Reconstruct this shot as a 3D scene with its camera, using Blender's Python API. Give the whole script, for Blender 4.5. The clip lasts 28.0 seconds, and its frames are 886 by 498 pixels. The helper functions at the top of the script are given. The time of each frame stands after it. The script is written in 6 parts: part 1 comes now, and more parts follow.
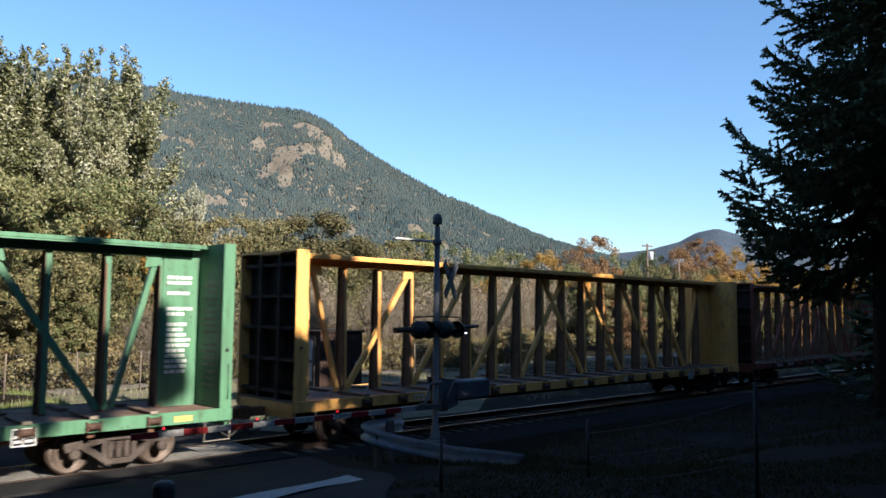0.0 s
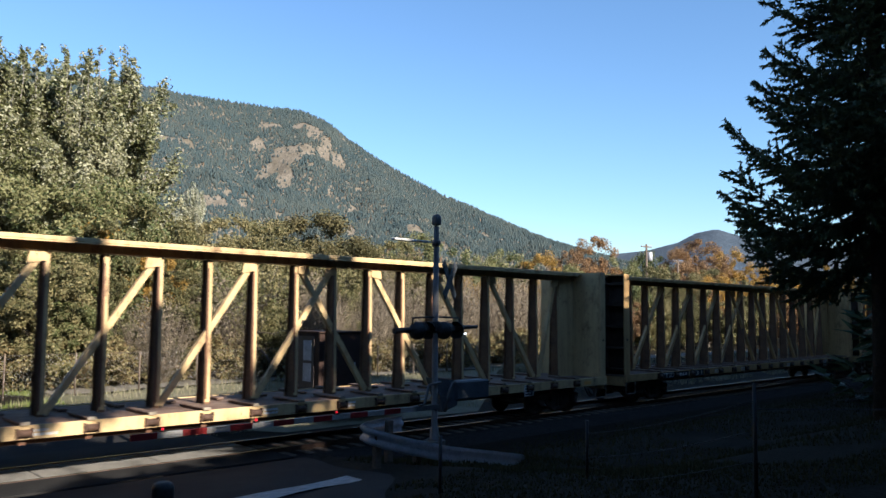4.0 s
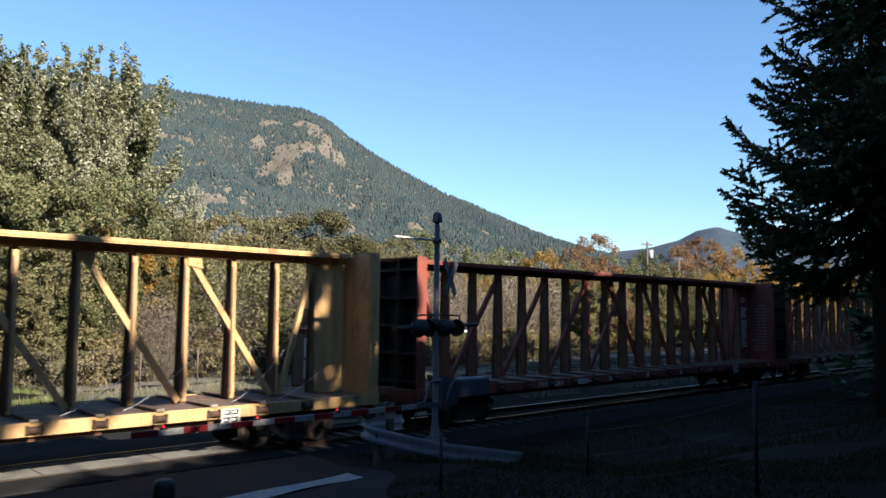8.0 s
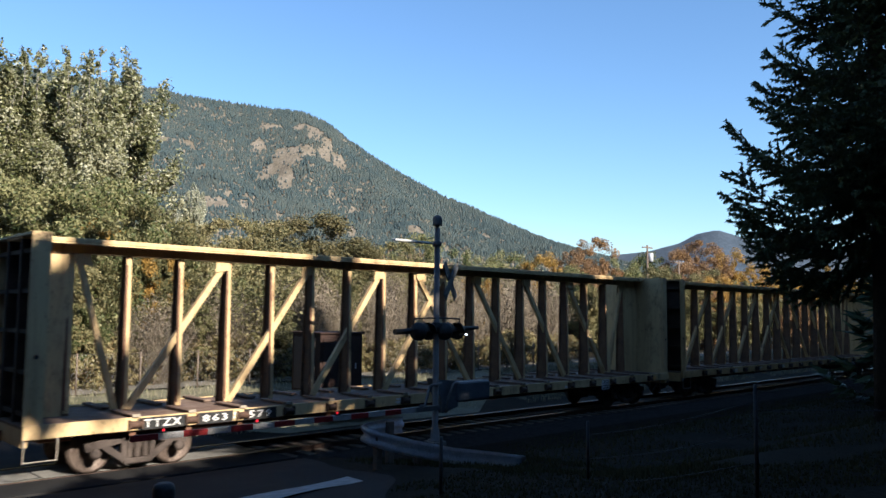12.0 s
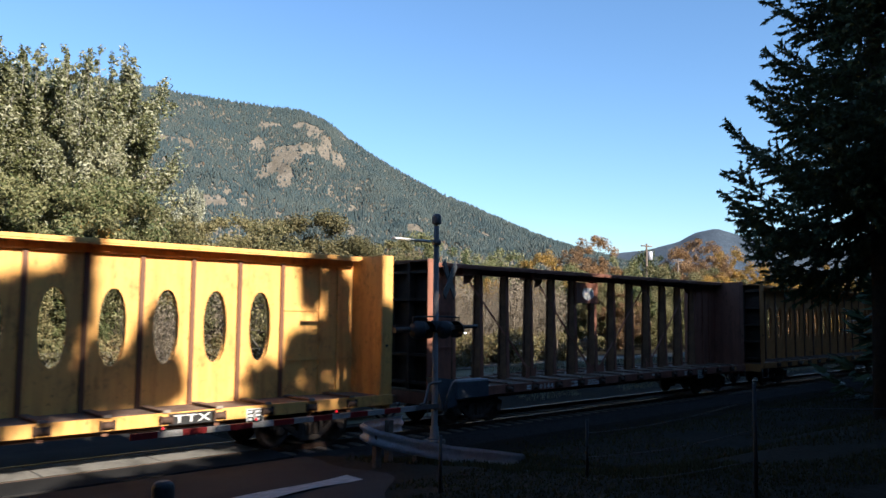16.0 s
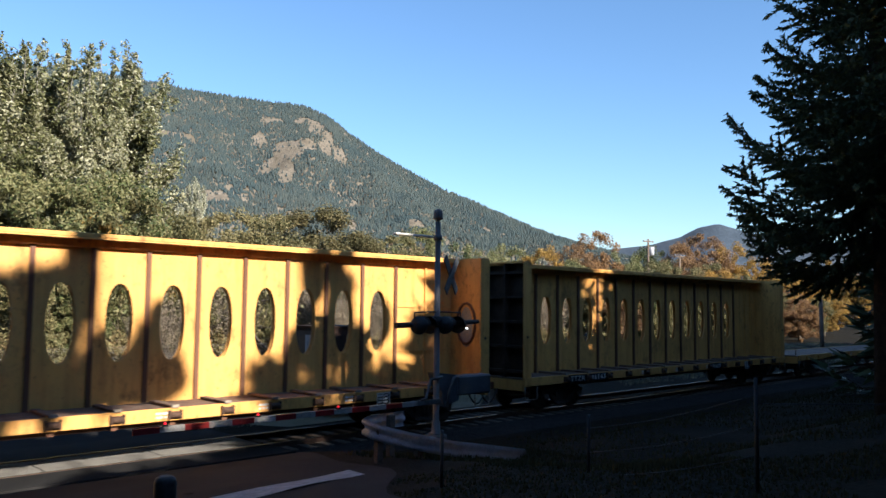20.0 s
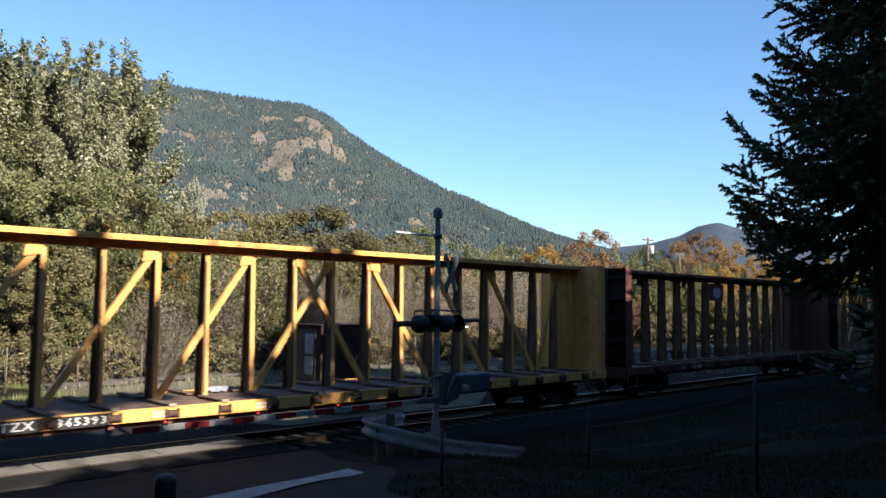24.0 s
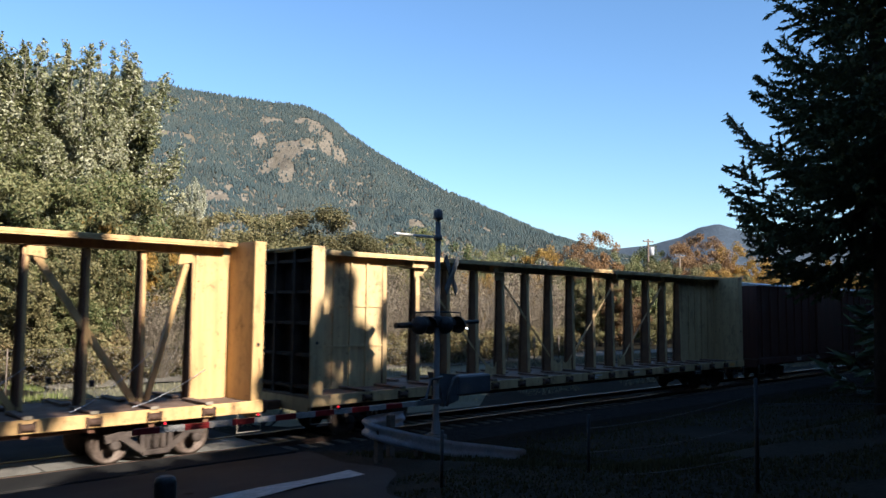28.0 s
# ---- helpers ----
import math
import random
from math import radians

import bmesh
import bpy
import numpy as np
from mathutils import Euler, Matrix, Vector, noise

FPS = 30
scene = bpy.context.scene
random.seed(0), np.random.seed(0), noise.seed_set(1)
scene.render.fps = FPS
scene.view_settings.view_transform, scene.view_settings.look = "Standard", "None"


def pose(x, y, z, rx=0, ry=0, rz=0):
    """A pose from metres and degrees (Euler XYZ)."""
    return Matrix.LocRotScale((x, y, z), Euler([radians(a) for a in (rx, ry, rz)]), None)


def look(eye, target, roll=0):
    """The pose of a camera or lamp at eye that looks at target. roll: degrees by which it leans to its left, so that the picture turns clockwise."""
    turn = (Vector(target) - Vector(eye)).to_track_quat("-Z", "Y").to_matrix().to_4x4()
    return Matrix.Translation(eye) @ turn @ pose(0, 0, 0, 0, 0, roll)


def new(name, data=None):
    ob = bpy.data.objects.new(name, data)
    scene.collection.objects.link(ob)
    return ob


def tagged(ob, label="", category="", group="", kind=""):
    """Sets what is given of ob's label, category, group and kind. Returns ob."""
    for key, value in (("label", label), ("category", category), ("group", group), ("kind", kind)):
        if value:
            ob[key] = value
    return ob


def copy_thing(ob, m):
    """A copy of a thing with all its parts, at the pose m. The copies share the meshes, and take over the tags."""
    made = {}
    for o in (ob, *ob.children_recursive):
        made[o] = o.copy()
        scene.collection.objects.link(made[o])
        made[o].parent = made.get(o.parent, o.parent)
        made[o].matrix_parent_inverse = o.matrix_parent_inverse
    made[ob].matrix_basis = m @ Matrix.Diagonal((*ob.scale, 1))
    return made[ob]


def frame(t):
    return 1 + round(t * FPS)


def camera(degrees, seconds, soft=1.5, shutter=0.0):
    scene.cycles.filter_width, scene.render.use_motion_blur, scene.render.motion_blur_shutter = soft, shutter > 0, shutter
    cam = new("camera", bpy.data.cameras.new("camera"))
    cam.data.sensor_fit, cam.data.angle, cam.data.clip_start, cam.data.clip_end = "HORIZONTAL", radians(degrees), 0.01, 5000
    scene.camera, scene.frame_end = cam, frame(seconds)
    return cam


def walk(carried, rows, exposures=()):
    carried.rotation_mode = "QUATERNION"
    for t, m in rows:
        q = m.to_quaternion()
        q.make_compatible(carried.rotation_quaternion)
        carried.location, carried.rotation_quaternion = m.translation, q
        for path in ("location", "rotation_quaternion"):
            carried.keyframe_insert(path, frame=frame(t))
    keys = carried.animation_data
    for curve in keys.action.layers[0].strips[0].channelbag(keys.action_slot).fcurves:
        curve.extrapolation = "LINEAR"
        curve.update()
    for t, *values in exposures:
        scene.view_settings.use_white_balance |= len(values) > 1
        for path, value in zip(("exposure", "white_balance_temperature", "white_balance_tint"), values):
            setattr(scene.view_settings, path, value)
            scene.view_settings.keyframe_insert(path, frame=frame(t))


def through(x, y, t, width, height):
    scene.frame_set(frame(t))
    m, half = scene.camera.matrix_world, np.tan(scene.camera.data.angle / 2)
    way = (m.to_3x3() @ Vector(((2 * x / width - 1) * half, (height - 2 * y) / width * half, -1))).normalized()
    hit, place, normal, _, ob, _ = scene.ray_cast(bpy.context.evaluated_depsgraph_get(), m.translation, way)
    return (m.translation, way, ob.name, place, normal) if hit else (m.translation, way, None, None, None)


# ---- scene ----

# ---- camera: a tripod camera that only sags and swings a little ----
cam = camera(59.23, 28.0, soft=1.5, shutter=0.12)
EYE = Vector((0.0, -17.52, 3.32))


def aim(turn, tilt):
    """Pose that looks turn degrees right of the track's normal and tilt degrees up."""
    a, b = radians(turn), radians(tilt)
    way = Vector((math.sin(a) * math.cos(b), math.cos(a) * math.cos(b), math.sin(b)))
    return look(EYE, EYE + way, 0.61)


VIEW = [
    (0, 43.616, 4.659), (0.5, 43.616, 4.675), (1, 43.616, 4.722), (1.5, 43.647, 4.722), (2.5, 43.663, 4.722),
    (3.5, 43.671, 4.722), (5.5, 43.679, 4.596), (6.5, 43.664, 4.579), (7.5, 43.631, 4.539), (9, 43.624, 4.532),
    (10.5, 43.576, 4.532), (11, 43.6, 4.547), (11.5, 43.584, 4.652), (12, 43.616, 4.77), (12.5, 43.64, 4.834),
    (14.5, 43.687, 4.802), (15, 43.679, 4.786), (15.5, 43.656, 4.722), (16, 43.671, 4.659), (16.5, 43.655, 4.596),
    (17, 43.64, 4.596), (17.5, 43.632, 4.547), (18, 43.624, 4.5), (18.5, 43.576, 4.461), (19, 43.576, 4.389),
    (19.5, 43.568, 4.349), (20, 43.56, 4.317), (20.5, 43.56, 4.277), (21, 43.56, 4.238), (21.5, 43.568, 4.198),
    (23.5, 43.576, 4.206), (25, 43.568, 4.237), (26.5, 43.536, 4.277), (27.5, 43.56, 4.277), (28, 43.56, 4.317),
]
walk(cam, [(t, aim(turn, tilt)) for t, turn, tilt in VIEW])

# ---- light: low autumn sun from behind the camera, clear sky ----
SUN_TO = Vector((0.03, -1.0, 0.56)).normalized()
sun = new("sun", bpy.data.lights.new("sun", "SUN"))
sun.data.energy, sun.data.angle, sun.data.color = 5.3, radians(0.55), (1.0, 0.89, 0.745)
sun.matrix_world = look(SUN_TO * 200, (0, 0, 0))
world = bpy.data.worlds.new("clear_sky")
scene.world = world
world.use_nodes = True
wn, wl = world.node_tree.nodes, world.node_tree.links
sky = wn.new("ShaderNodeTexSky")
sky.sky_type, sky.sun_disc = "NISHITA", False
sky.sun_elevation, sky.sun_rotation = math.asin(SUN_TO.z), math.atan2(SUN_TO.x, SUN_TO.y)
sky.air_density, sky.dust_density, sky.ozone_density = 1.25, 0.0, 6.0
wn["Background"].inputs["Strength"].default_value = 0.08
wl.new(sky.outputs["Color"], wn["Background"].inputs["Color"])
scene.view_settings.exposure = 1.307
scene.view_settings.use_white_balance = True
scene.view_settings.white_balance_temperature, scene.view_settings.white_balance_tint = 6080, 10

# ---- materials ----
def shader(name, rough=0.7, metal=0.0, spec=0.3):
    m = bpy.data.materials.new(name)
    m.use_nodes = True
    n, l = m.node_tree.nodes, m.node_tree.links
    b = n["Principled BSDF"]
    b.inputs["Roughness"].default_value, b.inputs["Metallic"].default_value = rough, metal
    b.inputs["Specular IOR Level"].default_value = spec
    return m, n, l, b


def noise_tex(n, l, scale, detail=4, rough=0.6, stretch=(1, 1, 1)):
    co = n.new("ShaderNodeTexCoord")
    mp = n.new("ShaderNodeMapping")
    mp.inputs["Scale"].default_value = stretch
    t = n.new("ShaderNodeTexNoise")
    t.inputs["Scale"].default_value, t.inputs["Detail"].default_value, t.inputs["Roughness"].default_value = scale, detail, rough
    l.new(co.outputs["Object"], mp.inputs["Vector"])
    l.new(mp.outputs["Vector"], t.inputs["Vector"])
    return t.outputs["Fac"]


def ramp(n, l, fac, lo, hi):
    r = n.new("ShaderNodeMapRange")
    r.inputs["From Min"].default_value, r.inputs["From Max"].default_value = lo, hi
    l.new(fac, r.inputs["Value"])
    return r.outputs["Result"]


def mix(n, l, fac, a, b):
    x = n.new("ShaderNodeMix")
    x.data_type = "RGBA"
    for sock, v in ((x.inputs[6], a), (x.inputs[7], b), (x.inputs[0], fac)):
        if isinstance(v, (tuple, list)):
            sock.default_value = (*v, 1)
        elif isinstance(v, (int, float)):
            sock.default_value = v
        else:
            l.new(v, sock)
    return x.outputs[2]


def bump(n, l, b, fac, strength, dist=0.02):
    u = n.new("ShaderNodeBump")
    u.inputs["Strength"].default_value, u.inputs["Distance"].default_value = strength, dist
    l.new(fac, u.inputs["Height"])
    l.new(u.outputs["Normal"], b.inputs["Normal"])


def paint(name, base, worn, stain, rough=0.55, wear=(0.55, 0.75)):
    """Weathered railway paint: faded patches, rust breaking through, dirt running down."""
    m, n, l, b = shader(name, rough)
    fade = ramp(n, l, noise_tex(n, l, 0.9, 5), 0.3, 0.7)
    spots = n.new("ShaderNodeMath")
    spots.operation = "MULTIPLY"
    l.new(ramp(n, l, noise_tex(n, l, 2.6, 10, 0.78, (1, 1, 0.55)), *wear), spots.inputs[0])
    l.new(ramp(n, l, noise_tex(n, l, 0.7, 3), 0.42, 0.60), spots.inputs[1])
    rust = spots.outputs[0]
    streak = ramp(n, l, noise_tex(n, l, 1.0, 6, 0.65, (5, 5, 0.35)), 0.46, 0.80)
    c = mix(n, l, fade, base, tuple(0.82 * v + 0.02 for v in base))
    c = mix(n, l, streak, c, stain)
    c = mix(n, l, rust, c, worn)
    specks = ramp(n, l, noise_tex(n, l, 14, 5, 0.7, (1, 1, 0.5)), 0.60, 0.68)
    c = mix(n, l, specks, c, tuple(0.5 * v + 0.5 * u for v, u in zip(worn, stain)))
    l.new(c, b.inputs["Base Color"])
    bump(n, l, b, noise_tex(n, l, 30, 4), 0.15, 0.004)
    return m


def mottled(name, a, b_col, scale=2.0, rough=0.85, fine=40, depth=0.3, dist=0.02, metal=0.0, spec=0.3, lo=0.35, hi=0.65):
    m, n, l, b = shader(name, rough, metal, spec)
    f = ramp(n, l, noise_tex(n, l, scale, 6, 0.65), lo, hi)
    g = ramp(n, l, noise_tex(n, l, fine, 3), 0.3, 0.7)
    c = mix(n, l, f, a, b_col)
    d = n.new("ShaderNodeMix")
    d.data_type, d.blend_type = "RGBA", "MULTIPLY"
    d.inputs[0].default_value = 0.45
    l.new(c, d.inputs[6])
    l.new(g, d.inputs[7])
    l.new(d.outputs[2], b.inputs["Base Color"])
    bump(n, l, b, noise_tex(n, l, fine, 4), depth, dist)
    return m


def foliage(name, cols, rough=0.6, through=0.3, patch=0.45, single=0.98):
    """Leaves: colour varies from leaf to leaf and from clump to clump."""
    m, n, l, b = shader(name, rough, 0, 0.25)
    g = n.new("ShaderNodeNewGeometry")
    r = n.new("ShaderNodeValToRGB")
    e = r.color_ramp.elements
    while len(e) < len(cols):
        e.new(0.5)
    for i, c in enumerate(cols):
        e[i].position, e[i].color = i / (len(cols) - 1), (*c, 1)
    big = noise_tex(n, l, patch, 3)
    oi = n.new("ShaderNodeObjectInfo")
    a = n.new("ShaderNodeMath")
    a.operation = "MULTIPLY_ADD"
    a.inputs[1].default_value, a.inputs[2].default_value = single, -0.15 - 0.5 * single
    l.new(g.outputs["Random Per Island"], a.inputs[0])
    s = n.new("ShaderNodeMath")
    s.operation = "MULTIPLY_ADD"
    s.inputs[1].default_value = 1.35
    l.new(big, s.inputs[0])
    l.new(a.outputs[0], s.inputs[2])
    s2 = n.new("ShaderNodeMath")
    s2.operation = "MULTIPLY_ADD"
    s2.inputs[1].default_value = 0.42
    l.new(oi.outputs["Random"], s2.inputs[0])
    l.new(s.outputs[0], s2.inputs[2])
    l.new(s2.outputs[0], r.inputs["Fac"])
    l.new(r.outputs["Color"], b.inputs["Base Color"])
    t = n.new("ShaderNodeBsdfTranslucent")
    l.new(r.outputs["Color"], t.inputs["Color"])
    x = n.new("ShaderNodeMixShader")
    x.inputs[0].default_value = through
    l.new(b.outputs[0], x.inputs[1])
    l.new(t.outputs[0], x.inputs[2])
    l.new(x.outputs[0], n["Material Output"].inputs["Surface"])
    return m


def glow(name, col, strength):
    m, n, l, b = shader(name, 0.3)
    b.inputs["Base Color"].default_value = (*col, 1)
    b.inputs["Emission Color"].default_value = (*col, 1)
    b.inputs["Emission Strength"].default_value = strength
    return m


RUST, GRIME = (0.060, 0.027, 0.015), (0.060, 0.045, 0.030)
PAINT = {
    "green": paint("green_paint", (0.082, 0.205, 0.110), (0.042, 0.036, 0.024), (0.042, 0.090, 0.050)),
    "yellow": paint("yellow_paint", (0.78, 0.400, 0.103), RUST, (0.50, 0.225, 0.058), wear=(0.50, 0.72)),
    "tan": paint("faded_tan_paint", (0.57, 0.360, 0.150), RUST, (0.33, 0.185, 0.076), wear=(0.50, 0.70)),
    "cream": paint("faded_cream_paint", (0.59, 0.415, 0.205), RUST, (0.34, 0.225, 0.105), wear=(0.50, 0.70)),
    "red": paint("oxide_red_paint", (0.245, 0.058, 0.036), RUST, (0.130, 0.046, 0.033), wear=(0.52, 0.74)),
    "maroon": paint("dull_maroon_paint", (0.205, 0.076, 0.050), RUST, (0.095, 0.040, 0.030), wear=(0.50, 0.72)),
    "brick": paint("brick_red_paint", (0.265, 0.104, 0.064), RUST, (0.150, 0.064, 0.043), wear=(0.50, 0.72)),
    "orange": paint("sunburnt_orange_paint", (0.470, 0.200, 0.055), RUST, (0.285, 0.110, 0.034), wear=(0.50, 0.70)),
    "brown": paint("boxcar_brown_paint", (0.102, 0.036, 0.023), RUST, (0.055, 0.024, 0.018)),
}
# dirt plus the sunless end's shade, put into one dark colour
END_GRIME_SHADE = mottled("grimy_shaded_end_sheet", (0.038, 0.026, 0.020), (0.080, 0.052, 0.036), 2.0, 0.85, 30)
BAND = paint("rust_stained_steel", (0.145, 0.060, 0.030), (0.060, 0.024, 0.015), (0.085, 0.042, 0.024))
WINCH = mottled("grimy_winch_steel", (0.062, 0.036, 0.024), (0.120, 0.066, 0.042), 6.0, 0.75, 40)
DECK = mottled("weathered_deck_boards", (0.140, 0.082, 0.058), (0.235, 0.165, 0.120), 3.0, 0.85, 25)
IRON = mottled("grimy_cast_iron", (0.045, 0.032, 0.026), (0.095, 0.072, 0.058), 4.0, 0.7, 30, spec=0.35)
TREAD = mottled("worn_wheel_steel", (0.16, 0.12, 0.095), (0.08, 0.055, 0.042), 6.0, 0.55, 30, metal=0.4)
RAIL_SIDE = mottled("rusty_rail_steel", (0.062, 0.036, 0.026), (0.100, 0.058, 0.040), 6.0, 0.7, 30)
RAIL_TOP = mottled("polished_rail_steel", (0.62, 0.60, 0.57), (0.46, 0.44, 0.42), 8.0, 0.26, 60, 0.03, 0.001, metal=1.0)
WHITE = mottled("chalky_white_lettering", (0.80, 0.79, 0.75), (0.66, 0.64, 0.60), 9.0, 0.7, 60, 0.05)
BLACK = mottled("black_panel", (0.02, 0.02, 0.02), (0.035, 0.033, 0.03), 4.0, 0.6, 40)
DIM_WHITE = mottled("worn_white_lettering", (0.45, 0.42, 0.38), (0.25, 0.2, 0.17), 9.0, 0.8, 60, 0.05)
GALV = mottled("galvanised_steel", (0.60, 0.61, 0.64), (0.43, 0.44, 0.47), 5.0, 0.45, 40, 0.1, 0.003, metal=0.25)
MAST = mottled("silver_mast_paint", (0.155, 0.150, 0.145), (0.11, 0.106, 0.102), 5.0, 0.55, 40, 0.1, 0.003, metal=0.15)
# barrier white lowered to grey: the arm's shade sits in its colour
ARM_WHITE = mottled("shade_dimmed_barrier_white", (0.42, 0.40, 0.38), (0.28, 0.26, 0.24), 3.0, 0.65, 40, 0.05)
SIGNAL_BLACK = mottled("signal_black", (0.018, 0.018, 0.019), (0.03, 0.03, 0.03), 6.0, 0.55, 40)
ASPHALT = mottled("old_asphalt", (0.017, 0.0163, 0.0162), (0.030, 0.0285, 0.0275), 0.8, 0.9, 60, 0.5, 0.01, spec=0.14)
CONCRETE = mottled("crossing_concrete", (0.270, 0.255, 0.225), (0.165, 0.155, 0.140), 1.5, 0.85, 40)
BALLAST = mottled("grey_ballast", (0.042, 0.037, 0.033), (0.025, 0.022, 0.020), 6.0, 0.95, 22, 1.0, 0.06, spec=0.14)
GRAVEL = mottled("pale_gravel", (0.200, 0.176, 0.139), (0.133, 0.115, 0.091), 2.0, 0.95, 25, 0.8, 0.03)
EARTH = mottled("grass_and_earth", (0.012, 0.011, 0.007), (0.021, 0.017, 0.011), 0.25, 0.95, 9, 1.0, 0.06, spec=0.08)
ROADPAINT = mottled("worn_road_paint", (0.46, 0.44, 0.41), (0.26, 0.25, 0.24), 5.0, 0.8, 40)
RED_PAINT = mottled("barrier_red", (0.30, 0.018, 0.018), (0.21, 0.015, 0.015), 5.0, 0.5, 40)
CABINET = mottled("brown_cabinet_steel", (0.034, 0.020, 0.016), (0.052, 0.030, 0.023), 2.0, 0.7, 40, spec=0.15)
CABINET_GREY = mottled("grey_cabinet_steel", (0.070, 0.055, 0.052), (0.05, 0.04, 0.038), 2.0, 0.6, 40)
BOX_BLUE = mottled("blue_grey_mechanism_paint", (0.105, 0.118, 0.130), (0.068, 0.078, 0.086), 3.0, 0.5, 40)
BARK = mottled("grey_bark", (0.097, 0.079, 0.060), (0.170, 0.151, 0.127), 3.0, 0.95, 14, 1.0, 0.05)
BARK_PALE = mottled("pale_poplar_bark", (0.32, 0.30, 0.26), (0.20, 0.18, 0.15), 3.0, 0.9, 14, 1.0, 0.05)
BARK_DARK = mottled("dark_fir_bark", (0.06, 0.045, 0.035), (0.10, 0.075, 0.055), 3.0, 0.95, 14, 1.0, 0.05)
WOOD_POLE = mottled("weathered_pole_wood", (0.20, 0.15, 0.11), (0.12, 0.09, 0.07), 3.0, 0.9, 20, 0.6, 0.02)
RED_LAMP = glow("lit_red_lens", (0.9, 0.02, 0.035), 0.4)
BOARD_BACK = mottled("weathered_board_back", (0.075, 0.080, 0.088), (0.045, 0.048, 0.052), 5.0, 0.6, 40)
# rust, darkened further for the posts' unlit sides
RUST_SHADE_WEB = mottled("rusty_shaded_post_web", (0.115, 0.064, 0.040), (0.215, 0.118, 0.062), 2.5, 0.8, 30)
PALE_END = mottled("pale_timber_end", (0.420, 0.370, 0.286), (0.286, 0.235, 0.168), 6.0, 0.8, 40)
# paper white dimmed and blued to carry the cabinet end's shade
NOTICE = mottled("dimmed_notice_paper", (0.42, 0.43, 0.46), (0.30, 0.31, 0.33), 5.0, 0.8, 40, 0.05)
STIRRUP = mottled("pale_step_paint", (0.353, 0.319, 0.269), (0.218, 0.168, 0.126), 6.0, 0.7, 40)
WHITE_LAMP = glow("lit_indicator_lens", (0.9, 0.95, 1.0), 2.0)
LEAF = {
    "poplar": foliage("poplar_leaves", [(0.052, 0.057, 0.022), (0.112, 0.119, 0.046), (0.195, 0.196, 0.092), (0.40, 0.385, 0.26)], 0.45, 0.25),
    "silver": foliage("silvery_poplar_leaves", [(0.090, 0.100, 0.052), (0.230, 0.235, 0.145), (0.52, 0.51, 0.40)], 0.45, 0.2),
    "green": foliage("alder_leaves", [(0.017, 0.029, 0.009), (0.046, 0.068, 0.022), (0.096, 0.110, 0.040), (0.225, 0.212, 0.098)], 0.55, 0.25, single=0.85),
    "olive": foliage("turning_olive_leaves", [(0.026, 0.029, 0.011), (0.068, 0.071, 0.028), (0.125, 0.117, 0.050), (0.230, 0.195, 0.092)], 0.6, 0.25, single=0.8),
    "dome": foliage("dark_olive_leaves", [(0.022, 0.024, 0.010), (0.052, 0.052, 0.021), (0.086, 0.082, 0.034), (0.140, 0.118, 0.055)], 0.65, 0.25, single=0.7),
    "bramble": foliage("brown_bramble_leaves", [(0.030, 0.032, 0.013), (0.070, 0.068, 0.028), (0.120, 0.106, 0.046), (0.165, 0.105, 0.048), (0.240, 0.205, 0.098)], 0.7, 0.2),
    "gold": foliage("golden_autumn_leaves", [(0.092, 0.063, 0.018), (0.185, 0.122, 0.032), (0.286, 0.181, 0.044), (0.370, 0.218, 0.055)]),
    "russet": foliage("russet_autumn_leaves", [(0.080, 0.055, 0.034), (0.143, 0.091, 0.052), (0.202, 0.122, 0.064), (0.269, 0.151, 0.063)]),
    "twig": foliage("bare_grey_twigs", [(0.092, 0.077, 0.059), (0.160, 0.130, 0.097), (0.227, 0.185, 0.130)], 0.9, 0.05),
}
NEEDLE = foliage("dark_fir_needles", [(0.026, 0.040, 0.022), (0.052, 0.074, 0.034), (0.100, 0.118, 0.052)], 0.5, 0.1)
# blue distance haze is mixed into the conifers' colour
HAZY_WOOD = foliage("hazy_distant_conifers", [(0.023, 0.039, 0.045), (0.029, 0.047, 0.052), (0.036, 0.055, 0.058), (0.054, 0.066, 0.060)], 0.9, 0.0, 0.009, 0.55)
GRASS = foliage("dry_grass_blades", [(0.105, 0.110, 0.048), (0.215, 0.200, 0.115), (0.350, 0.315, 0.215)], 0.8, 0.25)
DRY_VERGE = mottled("dry_verge", (0.193, 0.172, 0.113), (0.109, 0.105, 0.055), 0.6, 0.95, 12, 1.0, 0.05)
LAWN = foliage("green_lawn_blades", [(0.06, 0.10, 0.022), (0.11, 0.155, 0.035), (0.17, 0.19, 0.06)], 0.8, 0.25)
# green grass for the bank, its deep shade partly put into the colour
GRASS_SHADED = foliage("shade_darkened_grass_blades", [(0.024, 0.025, 0.011), (0.036, 0.037, 0.016), (0.055, 0.050, 0.023)], 0.9, 0.4)

# ---- helpers for meshes ----
def part(name, bm, material, parent=None, label=""):
    me = bpy.data.meshes.new(name)
    bm.to_mesh(me)
    bm.free()
    me.materials.append(material)
    ob = new(name, me)
    ob.parent = parent
    if label:
        ob["label"] = label
    return ob


